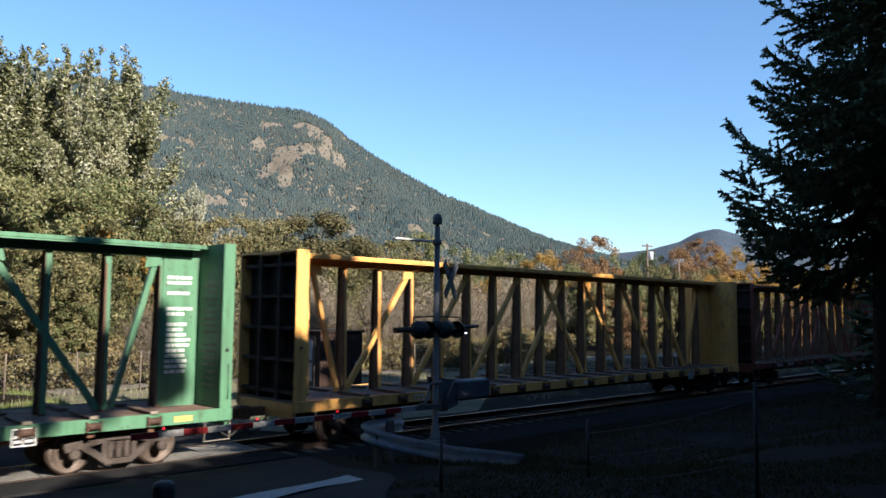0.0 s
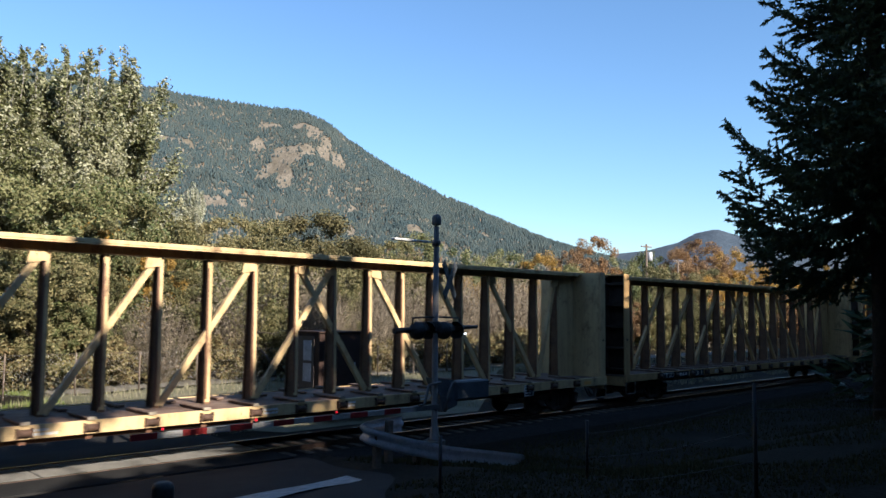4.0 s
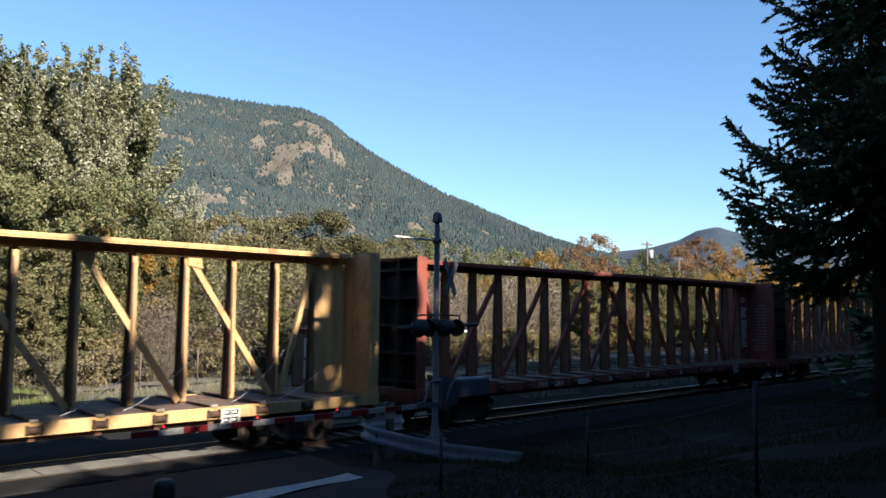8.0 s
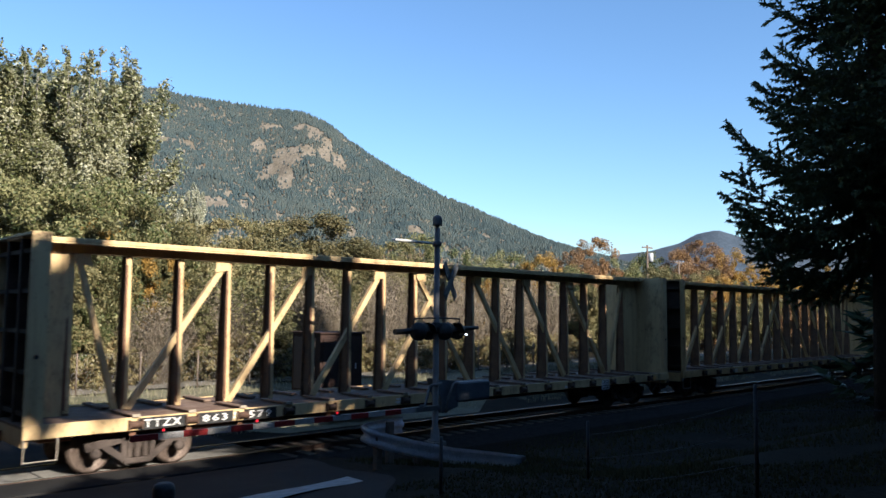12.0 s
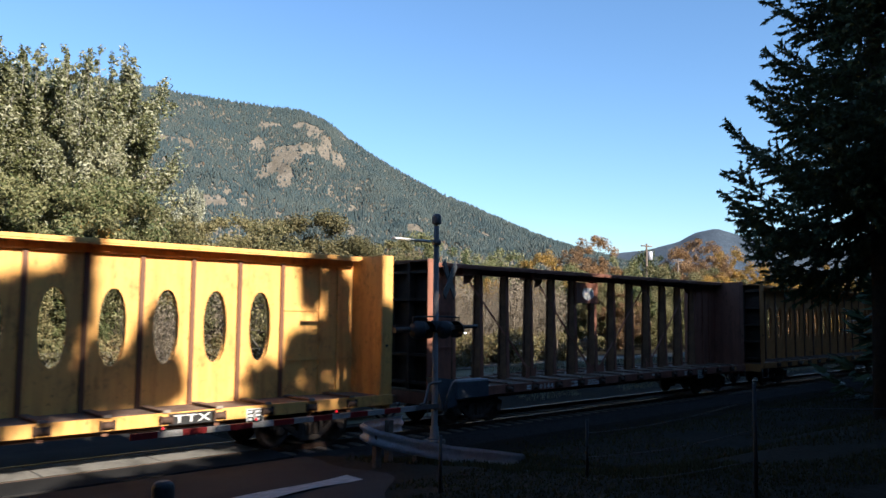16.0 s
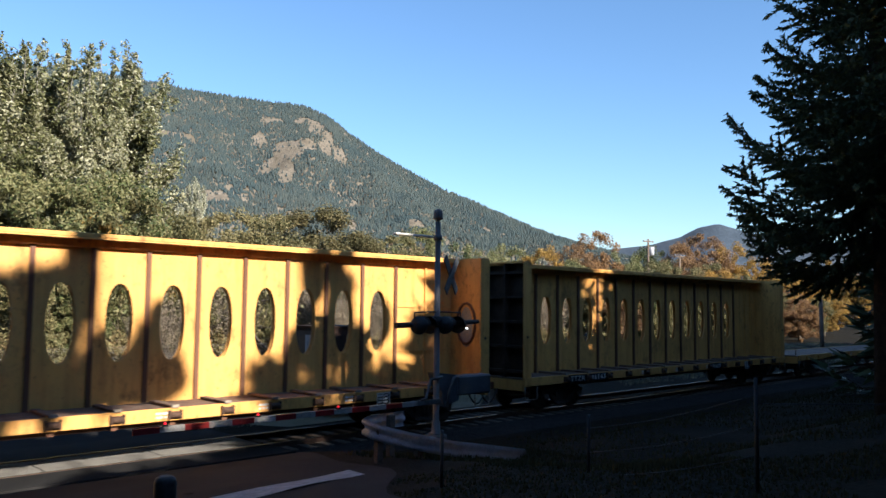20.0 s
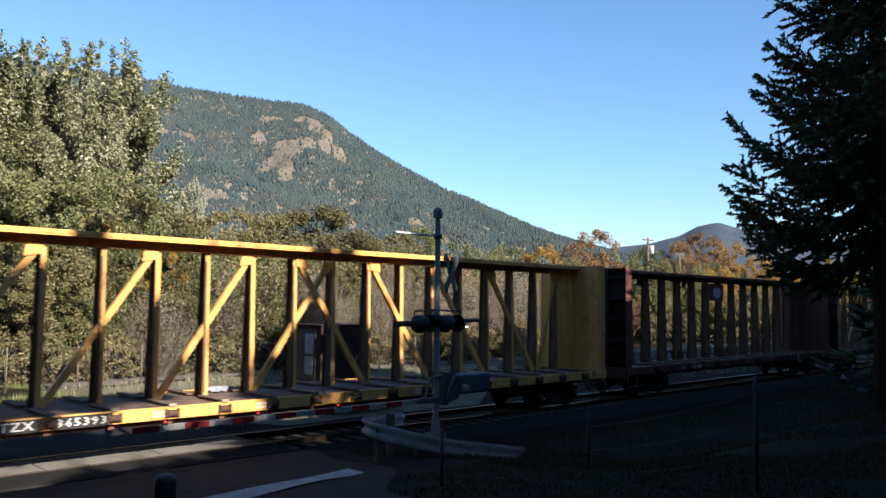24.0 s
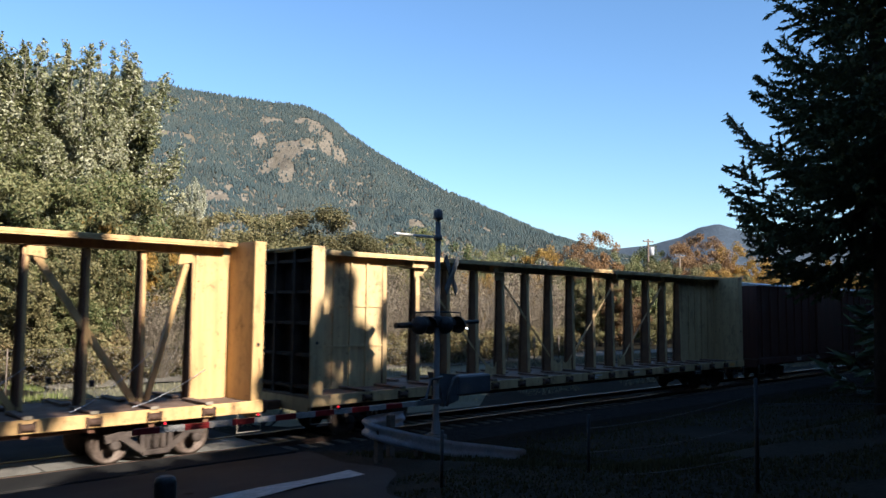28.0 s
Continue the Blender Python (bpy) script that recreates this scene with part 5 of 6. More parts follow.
def wheelset(parent, x):
    ws = None
    bm = bmesh.new()
    turned(bm, [(-0.95, 0.07), (-0.79, 0.08), (-0.79, 0.10)], (0, 0, 0), sides=12)
    turned(bm, [(-0.70, 0.075), (0.70, 0.075)], (0, 0, 0), sides=12)
    turned(bm, [(0.79, 0.10), (0.79, 0.08), (0.95, 0.07)], (0, 0, 0), sides=12)
    ws = part("axle", bm, IRON, parent)
    ws.matrix_basis = pose(x, 0, 0.42)
    for s in (-1, 1):
        bm = bmesh.new()
        y = s * 0.7525
        turned(bm, [(y - s * 0.07, 0.44), (y - s * 0.045, 0.445), (y - s * 0.035, 0.421), (y + s * 0.06, 0.415), (y + s * 0.062, 0.35), (y + s * 0.02, 0.33), (y + s * 0.01, 0.16), (y + s * 0.055, 0.13), (y + s * 0.06, 0.05)], (0, 0, 0), sides=22)
        part("wheel", bm, TREAD, ws, "worn steel wheel")
    return ws


def truck(parent, x):
    """A two-axle truck: cast side frames, spring nests, bolster, bearing caps, two wheelsets."""
    t = bmesh.new()
    box(t, x - 0.2, x + 0.2, -1.0, 1.0, 0.42, 0.66, 0.03)
    body = part("truck", t, IRON, parent, "rust-brown cast truck")
    for s in (-1, 1):
        bm = bmesh.new()
        y = s * 1.0
        for e in (-1, 1):
            bar(bm, (x + e * 0.20, y, 0.70), (x + e * 0.72, y, 0.60), 0.16, 0.13)
            bar(bm, (x + e * 0.70, y, 0.62), (x + e * 1.08, y, 0.55), 0.17, 0.15)
            bar(bm, (x + e * 0.72, y, 0.56), (x + e * 0.22, y, 0.20), 0.13, 0.12)
            box(bm, x + e * 0.30 - 0.055, x + e * 0.30 + 0.055, y - 0.07, y + 0.07, 0.22, 0.68)
        box(bm, x - 0.32, x + 0.32, y - 0.08, y + 0.08, 0.62, 0.76, 0.02)
        box(bm, x - 0.30, x + 0.30, y - 0.08, y + 0.08, 0.14, 0.26, 0.02)
        part("side_frame", bm, IRON, body)
        for k in (-0.17, 0.0, 0.17):
            bm = bmesh.new()
            turned(bm, [(0.26 + r * 0.031, 0.085 if r % 2 else 0.062) for r in range(12)], (x + k, y, 0), "Z", 8)
            part("spring", bm, IRON, body)
        for e in (-0.89, 0.89):
            bm = bmesh.new()
            turned(bm, [(y + s * 0.02, 0.115), (y + s * 0.13, 0.11), (y + s * 0.15, 0.06)], (x + e, 0, 0.42), "Y", 12)
            part("bearing_cap", bm, IRON, body)
    return [wheelset(body, x + e) for e in (-0.89, 0.89)]


def coupler(parent, x, s):
    bm = bmesh.new()
    box(bm, min(x, x + s * 0.55), max(x, x + s * 0.55), -0.11, 0.11, 0.70, 0.93, 0.03)
    box(bm, min(x + s * 0.45, x + s * 0.80), max(x + s * 0.45, x + s * 0.80), -0.22, 0.17, 0.66, 0.98, 0.05)
    part("coupler", bm, BAND, parent, "rusty knuckle coupler")
    bm = bmesh.new()
    pts = [(x + s * (0.1 + 0.75 * k / 6), -0.35, 0.75 - 0.42 * math.sin(math.pi * k / 6 * 0.9)) for k in range(7)]
    tube(bm, pts, [0.028] * 7, 6)
    part("air_hose", bm, BLACK, parent, "black brake hose")


def underbody(car, length, colour, seed, plain=False, text=()):
    """Deck, side sills with winch brackets, end sills, cross bearers, trucks and couplers. Returns the wheelsets."""
    rnd = random.Random(seed)
    mat = PAINT[colour]
    bm = bmesh.new()
    box(bm, 0.0, length, -HALF + 0.03, HALF - 0.03, DECK_Z - 0.06, DECK_Z, 0.006)
    part("deck", bm, DECK, car, "dirty weathered deck")
    for s in (-1, 1):
        bm = bmesh.new()
        y0, y1 = (s * HALF - 0.05, s * HALF + 0.0) if s < 0 else (s * HALF, s * HALF + 0.05)
        box(bm, 0.0, length, y0, y1, SILL_LO, DECK_Z + 0.02, 0.008)
        box(bm, 0.0, length, s * (HALF - 0.12) - 0.08, s * (HALF - 0.12) + 0.08, SILL_LO, SILL_LO + 0.03)
        part("side_sill", bm, mat, car)
    bm = bmesh.new()
    box(bm, 0.6, length - 0.6, -0.33, 0.33, 0.62, DECK_Z - 0.07, 0.02)
    part("centre_sill", bm, BAND, car)
    for x0 in (0.0, length - 0.12):
        bm = bmesh.new()
        box(bm, x0, x0 + 0.12, -HALF + 0.055, HALF - 0.055, 0.72, DECK_Z - 0.022, 0.01)
        part("end_sill", bm, mat, car)
    # the winches stand between the words on the sill
    x = 1.73
    if text:
        def clash(p):
            return max(min(0.5 * (b - a) + 0.16, 0.6) - abs((p - (a + b) / 2 + PITCH / 2) % PITCH - PITCH / 2) for a, b, body, _ in text if body)
        x = min((1.22 + 0.05 * k for k in range(25)), key=clash)
    while x < length - 1.2:
        bm = bmesh.new()
        box(bm, x - 0.06, x + 0.06, -HALF + 0.055, HALF - 0.055, 0.76, DECK_Z - 0.065)
        part("cross_bearer", bm, BAND, car)
        if not plain:
            for s in (-1, 1):
                bm = bmesh.new()
                y = s * (HALF + 0.05)
                turned(bm, [(-0.11, 0.055), (-0.10, 0.075), (0.10, 0.075), (0.11, 0.055)], (x, y + s * 0.03, 0.99), "X", 8)
                box(bm, x - 0.15, x - 0.11, min(y - s * 0.05, y + s * 0.075), max(y - s * 0.05, y + s * 0.075), 0.90, 1.09)
                box(bm, x + 0.11, x + 0.15, min(y - s * 0.05, y + s * 0.075), max(y - s * 0.05, y + s * 0.075), 0.90, 1.09)
                part("winch", bm, WINCH, car, "rusty tie-down winch")
            # pale cap on the riser: its sunlit end is painted brighter
            bm = bmesh.new()
            box(bm, x - 0.08, x + 0.08, -HALF - 0.095, -HALF - 0.0755, DECK_Z + 0.023, DECK_Z + 0.085)
            part("timber_end", bm, PALE_END, car, "sawn timber end, sunlit tone in its colour")
            bm = bmesh.new()
            box(bm, x - 0.09, x + 0.09, -HALF - 0.075, -0.26, DECK_Z + 0.021, DECK_Z + 0.075, 0.01)
            box(bm, x - 0.09, x + 0.09, 0.26, HALF + 0.075, DECK_Z + 0.021, DECK_Z + 0.075, 0.01)
            part("deck_riser", bm, DECK, car)
        x += PITCH
    sets = truck(car, 2.35) + truck(car, length - 2.35)
    coupler(car, 0.0, -1)
    coupler(car, length, 1)
    # a grab iron and stirrup at each near corner
    for x, s in ((0.03, 1), (length - 0.64, 1)):
        bm = bmesh.new()
        y = -HALF - 0.03
        tube(bm, [(x, y, 0.9), (x, y, 0.45), (x + 0.6, y, 0.45), (x + 0.6, y, 0.9)], [0.019] * 4, 6)
        part("stirrup_step", bm, STIRRUP, car, "pale bent stirrup step")
    return sets


def bulkhead(car, x, s, colour, tall=TOP_Z, back=0.36):
    """An end wall: panel, flanged side posts, cap and outside ribs. s: the way it faces outward."""
    mat = PAINT[colour]
    x_in, x_out = x - s * back, x
    lo, hi = min(x_in, x_out), max(x_in, x_out)
    bm = bmesh.new()
    inner = x_in
    box(bm, min(inner, inner + s * 0.05), max(inner, inner + s * 0.05), -HALF + 0.045, HALF - 0.045, DECK_Z - 0.02, tall - 0.05)
    wall = part("bulkhead", bm, mat, car)
    for t in (-1, 1):
        bm = bmesh.new()
        y = t * HALF
        box(bm, lo, hi, min(y, y - t * 0.04), max(y, y - t * 0.04), SILL_LO - 0.02, tall, 0.008)
        part("side_post", bm, mat, wall)
    bm = bmesh.new()
    box(bm, lo, hi, -HALF + 0.042, HALF - 0.042, tall - 0.05, tall - 0.005)
    part("cap", bm, mat, wall)
    for k in range(5):
        z = DECK_Z + 0.15 + k * (tall - DECK_Z - 0.3) / 4.3
        bm = bmesh.new()
        a, b = inner + s * 0.056, x_out - s * 0.10
        box(bm, min(a, b), max(a, b), -HALF + 0.045, HALF - 0.045, z, z + 0.08)
        part("rib", bm, END_GRIME_SHADE, wall, "end rib darkened by grime and painted shade")
    for y in (-0.45, 0.45):
        bm = bmesh.new()
        a, b = inner + s * 0.056, x_out - s * 0.06
        box(bm, min(a, b), max(a, b), y - 0.05, y + 0.05, SILL_LO, tall - 0.052)
        part("stiffener", bm, END_GRIME_SHADE, wall)
    bm = bmesh.new()
    a = inner + s * 0.0505
    box(bm, min(a, a + s * 0.004), max(a, a + s * 0.004), -HALF + 0.05, HALF - 0.05, DECK_Z - 0.01, tall - 0.06)
    part("end_sheet", bm, END_GRIME_SHADE, wall, "outer end sheet darkened by grime and painted shade")
    # small things on the edge: a roping ring, a grab rail
    bm = bmesh.new()
    turned(bm, [(-0.012, 0.035), (0.004, 0.045), (0.004, 0.03), (0.0, 0.02)], (x - s * back * 0.5, -HALF - 0.01, 2.42), "Y", 12)
    part("rope_eye", bm, BLACK, wall)
    bm = bmesh.new()
    y = -HALF - 0.045
    xa = x - s * 0.1
    tube(bm, [(xa, -HALF, 1.35), (xa, y, 1.35), (xa, y, 2.1), (xa, -HALF, 2.1)], [0.013] * 4, 6)
    part("grab_iron", bm, mat, wall)
    return wall


def chord(car, length, colour, wide=0.52, inset=0.0, wood=False):
    """The top chord: a flat box beam along the car."""
    mat = PAINT[colour]
    bm = bmesh.new()
    x0, x1 = 0.05 + inset, length - 0.05 - inset
    box(bm, x0, x1, -wide, wide, TOP_Z - 0.10, TOP_Z - 0.006, 0.012)
    box(bm, x0 + 0.4, x1 - 0.4, -0.16, 0.16, TOP_Z - 0.30, TOP_Z - 0.10)
    ob = part("top_chord", bm, mat, car)
    for s in (-1, 1):
        bm = bmesh.new()
        box(bm, x0 + 0.42, x1 - 0.42, s * wide - 0.012, s * wide + 0.012, TOP_Z - 0.135, TOP_Z - 0.101)
        part("chord_lip", bm, mat, ob)
    return ob


def post(car, x, colour, w=0.14):
    """A tapered centre post in one piece: an I of two flanges and a web."""
    bm = bmesh.new()
    ends = []
    for z, k in ((DECK_Z - 0.02, 1.0), (TOP_Z - 0.30, 0.62)):
        a, d, e = w / 2 * (0.4 + 0.65 * k), 0.20 * k, 0.18 * k
        ring = [(-a, -d), (a, -d), (a, -e), (0.015, -e), (0.015, e), (a, e), (a, d), (-a, d), (-a, e), (-0.015, e), (-0.015, -e), (-a, -e)]
        ends.append([bm.verts.new((x + px, py, z)) for px, py in ring])
    for k in range(12):
        bm.faces.new((ends[0][k], ends[0][(k + 1) % 12], ends[1][(k + 1) % 12], ends[1][k]))
    bm.faces.new(ends[0][::-1])
    bm.faces.new(ends[1])
    bmesh.ops.recalc_face_normals(bm, faces=bm.faces[:])
    ob = part("post", bm, RUST_SHADE_WEB, car, "rust-brown post, side shade in its colour, with a painted front")
    bm = bmesh.new()
    bar(bm, (x + w * 0.10, -0.2015, DECK_Z + 0.05), (x + w * 0.10, -0.1275, TOP_Z - 0.32), w * 0.80, 0.009)
    part("flange_face", bm, PAINT[colour], ob, "painted front of the post")
    return ob


def rub_strip(car, x):
    bm = bmesh.new()
    bar(bm, (x - 0.035, -0.2045, DECK_Z + 0.12), (x - 0.035, -0.1375, TOP_Z - 0.5), 0.045, 0.014)
    part("rub_strip", bm, BAND, car, "rust-streaked wear strip")


def diagonal(car, xa, xb, colour, w=0.14):
    """A brace from the deck at xa to the chord at xb, with gusset plates at both ends."""
    mat = PAINT[colour]
    bm = bmesh.new()
    za, zb = DECK_Z + 0.05, TOP_Z - 0.40
    bar(bm, (xa, -0.11, za), (xb, -0.10, zb), w, 0.11)
    ob = part("brace", bm, mat, car)
    s = 1 if xb > xa else -1
    bm = bmesh.new()
    v = [bm.verts.new((px, py, pz)) for py in (-0.19, -0.172) for px, pz in ((xb + s * 0.1, zb + 0.09), (xb - s * 0.22, zb + 0.09), (xb - s * 0.27, zb - 0.17), (xb + s * 0.1, zb - 0.11))]
    for q in ((0, 1, 2, 3), (7, 6, 5, 4), (0, 4, 5, 1), (1, 5, 6, 2), (2, 6, 7, 3), (3, 7, 4, 0)):
        bm.faces.new([v[i] for i in q])
    bmesh.ops.recalc_face_normals(bm, faces=bm.faces[:])
    part("gusset", bm, mat, ob)
    return ob


def panel(car, x0, x1, colour, ribs=(), y=0.17, z0=DECK_Z - 0.01, z1=TOP_Z - 0.28):
    """A solid stretch of the centre wall, both skins, with upright ribs."""
    bm = bmesh.new()
    for s in (-1, 1):
        box(bm, x0, x1, min(s * y, s * (y - 0.03)), max(s * y, s * (y - 0.03)), z0, z1)
    ob = part("wall_panel", bm, PAINT[colour], car)
    for r in ribs:
        bm = bmesh.new()
        box(bm, r - 0.035, r + 0.035, -y - 0.05, -y, z0, z1)
        box(bm, r - 0.035, r + 0.035, y, y + 0.05, z0, z1)
        part("wall_rib", bm, PAINT[colour], ob)
    return ob


def truss_car(label, s, colour, seed, length=23.05, end_wall=0.95, text=(), stencil=False, straps=False, knobs=False, group="lumber flats"):
    car = thing("centerbeam_flatcar", label, "freight car", group)
    sets = underbody(car, length, colour, seed, text=text)
    bulkhead(car, 0.0, -1, colour)
    bulkhead(car, length, 1, colour, back=0.28)
    chord(car, length, colour)
    xs = [1.13 + PITCH * k for k in range(18)]
    for i, x in enumerate(xs):
        post(car, x, colour)
        if ((i + seed) % 2 or colour in ("cream", "tan")) and x < length - 1.3:
            rub_strip(car, x)
    # braces lean towards the middle, meet there in a cross, and turn back at the ends
    diagonal(car, xs[1] - 0.18, xs[0] + 0.16, colour, 0.12)
    diagonal(car, xs[16] + 0.18, xs[17] - 0.16, colour, 0.12)
    for a, b in ((1, 3), (3, 5), (5, 7), (7, 9)):
        diagonal(car, xs[a] + 0.1, xs[b] - 0.12, colour)
        diagonal(car, xs[17 - a] - 0.1, xs[17 - b] + 0.12, colour)
    if end_wall:
        w = panel(car, xs[17] + 0.02, length - 0.285, colour)
        if stencil:
            bars(20, xs[17] + 0.12, 4.1, -0.175, w, seed, 0.62)
            bars(16, -1.05, 3.9, length - 0.282, w, seed + 50, 0.7, 0.05, 0.10, "X", material=DIM_WHITE)
        panel(car, 0.43, xs[0] - 0.02, colour)
    else:
        bars(14, -1.0, 3.9, length - 0.282, car, seed + 50, 0.6, 0.05, 0.11, "X", material=DIM_WHITE)
    marks(car, text, seed)
    if straps:
        for i in (1, 3, 4, 6, 8, 9, 11, 12, 14, 15):
            bm = bmesh.new()
            x0 = 1.73 + PITCH * i
            pts = []
            for k in range(7):
                u = k / 6
                pts.append((x0 + (1.0 + 0.08 * i) * u, -HALF + (HALF - 0.16) * u, DECK_Z + 0.09 + (0.6 + 0.12 * (i % 5)) * u ** 1.4))
            tube(bm, pts, [0.008] * 7, 4)
            part("tie_down_strap", bm, GALV, car, "slack steel tie-down cable")
    if knobs:
        for i in range(16):
            x0 = 1.9 + PITCH * i
            lean = 0.10 * ((i * 7) % 5 - 2)
            top = DECK_Z + 0.38 + 0.06 * (i % 3)
            bm = bmesh.new()
            tube(bm, [(x0, 0.95, DECK_Z), (x0 + lean * 0.6, 0.93, DECK_Z + 0.22), (x0 + lean, 0.9, top)], [0.009] * 3, 4)
            cable = part("cable_end", bm, GALV, car, "loose upright cable end")
            bm = bmesh.new()
            box(bm, x0 + lean - 0.06, x0 + lean + 0.06, 0.84, 0.96, top - 0.05, top + 0.10, 0.025)
            part("cable_hook", bm, BLACK, cable, "black hook block")
    finish(car, seed, length, {3: 15.93, 17: 0, 19: 0}.get(seed, -4.5))
    return car, s, sets, length


def finish(car, seed, length, plate_at=-4.35):
    """Small plates and stencils along the near sill."""
    rnd = random.Random(seed * 7 + 1)
    y = -HALF - 0.051
    spots = [4.0 + 2.44 * k for k in range(int((length - 6) / 2.44))]
    for k in rnd.sample(range(len(spots)), min(4, len(spots))):
        bars(2, spots[k] + 0.25, 1.06, y, car, seed + k, 0.55, 0.05, 0.03)
    if plate_at:
        x = plate_at % length
        bm = bmesh.new()
        for a, b, c, d in ((0.0, 0.44, 0.74, 0.765), (0.0, 0.44, 1.055, 1.08), (0.0, 0.03, 0.766, 1.054), (0.41, 0.44, 0.766, 1.054), (0.205, 0.225, 0.766, 1.054)):
            box(bm, x + a, x + b, y - 0.016, y - 0.0085, c, d)
        plate = part("data_plate", bm, WHITE, car, "white-framed data plate")
        bm = bmesh.new()
        box(bm, x + 0.01, x + 0.43, y - 0.008, y, 0.75, 1.07)
        part("data_field", bm, BLACK, plate, "black field of the plate")
        bars(3, x + 0.05, 1.03, y - 0.009, plate, seed + 90, 0.13, 0.05, 0.035)
        bars(3, x + 0.25, 1.03, y - 0.009, plate, seed + 91, 0.13, 0.05, 0.035)
    bm = bmesh.new()
    box(bm, length - 1.35, length - 0.95, y - 0.006, y, 0.93, 1.05)
    part("safety_plate", bm, PAINT["yellow"], car, "small yellow plate")


def window_panel(name, x0, x1, cx, colour, car, y, wide=0.30, high=0.86, cz=2.92):
    """A wall bay pierced by a tall oval window."""
    z0, z1 = DECK_Z - 0.01, TOP_Z - 0.28
    n = 28
    bm = bmesh.new()
    for s in (-1, 1):
        oval, edge = [], []
        for k in range(n):
            a = 2 * math.pi * k / n
            c, d = math.cos(a), math.sin(a)
            ox, oz = cx + wide * math.copysign(abs(c) ** 0.9, c), cz + high * math.copysign(abs(d) ** 0.9, d)
            f = min((x1 - cx if c > 0 else cx - x0) / max(abs(c), 1e-6), (z1 - cz if d > 0 else cz - z0) / max(abs(d), 1e-6))
            oval.append((ox, oz))
            edge.append((cx + c * f, cz + d * f))
        for cnr in ((x0, z0), (x1, z0), (x1, z1), (x0, z1)):
            k = min(range(n), key=lambda i: (edge[i][0] - cnr[0]) ** 2 + (edge[i][1] - cnr[1]) ** 2)
            edge[k] = cnr
        rings = []
        for yy in (s * y, s * (y - 0.03)):
            rings.append(([bm.verts.new((px, yy, pz)) for px, pz in oval], [bm.verts.new((px, yy, pz)) for px, pz in edge]))
        for k in range(n):
            j = (k + 1) % n
            for o, e in rings:
                bm.faces.new((o[k], o[j], e[j], e[k]))
            bm.faces.new((rings[0][0][k], rings[0][0][j], rings[1][0][j], rings[1][0][k]))
    bmesh.ops.recalc_face_normals(bm, faces=bm.faces[:])
    return part(name, bm, PAINT[colour], car)


def opera_car(label, s, colour, seed, length=19.4, text=(), graffiti=False, plates=False):
    car = thing("centerbeam_flatcar", label, "freight car", "lumber flats with oval windows")
    sets = underbody(car, length, colour, seed, text=text)
    bulkhead(car, 0.0, -1, colour, back=0.38)
    bulkhead(car, length, 1, colour, back=0.38)
    chord(car, length, colour, 0.47)
    y = 0.08
    cx = [2.70 + PITCH * k for k in range(12)]
    edges = [cx[0] - PITCH / 2 + PITCH * k for k in range(13)]
    for k, c in enumerate(cx):
        window_panel("window_panel", edges[k] + 0.003, edges[k + 1] - 0.003, c, colour, car, y)
    panel(car, 0.39, edges[0] - 0.003, colour, (0.9, 1.49), y)
    panel(car, edges[12] + 0.003, length - 0.39, colour, (length - 1.49, length - 0.9), y)
    for x in edges:
        bm = bmesh.new()
        for t in (-1, 1):
            box(bm, x - 0.05, x + 0.05, min(t * y, t * (y + 0.06)), max(t * y, t * (y + 0.06)), DECK_Z, TOP_Z - 0.29)
        part("wall_rib", bm, BAND, car, "rust-streaked upright rib")
    for z in (2.05, 3.35):
        for x0, x1 in ((0.40, edges[0] - 0.06), (edges[12] + 0.06, length - 0.40)):
            bm = bmesh.new()
            box(bm, x0, x1, -y - 0.035, -y, z - 0.025, z + 0.025)
            part("wall_rail", bm, PAINT[colour], car)
    marks(car, text, seed)
    if plates:
        for x in (length - 4.9, length - 2.8):
            bm = bmesh.new()
            box(bm, x, x + 0.3, -HALF - 0.064, -HALF - 0.051, 0.80, 1.10, 0.004)
            part("square_plate", bm, PAINT["yellow"], car, "bright orange-yellow square plate")
    if graffiti:
        bm = bmesh.new()
        turned(bm, [(length - 0.386, 0.36), (length - 0.3805, 0.36)], (0, 0, 0), "X", 20)
        spot = part("spray_patch", bm, PALE_SPRAY, car, "faded pale sprayed oval")
        spot.matrix_basis = Matrix.LocRotScale((0, -0.75, 2.75), None, (1, 0.75, 1.7))
        for cx0, mat in ((length - 0.381, BAND),):
            rnd = random.Random(seed)
            bm = bmesh.new()
            pts = []
            for k in range(16):
                a = 2 * math.pi * k / 15
                pts.append((cx0 - 0.004, -0.75 + 0.38 * math.cos(a), 2.85 + 0.62 * math.sin(a)))
            tube(bm, pts, [0.05] * 16, 5)
            part("spray_scrawl", bm, mat, car, "faded sprayed scrawl")
    finish(car, seed, length)
    return car, s, sets, length


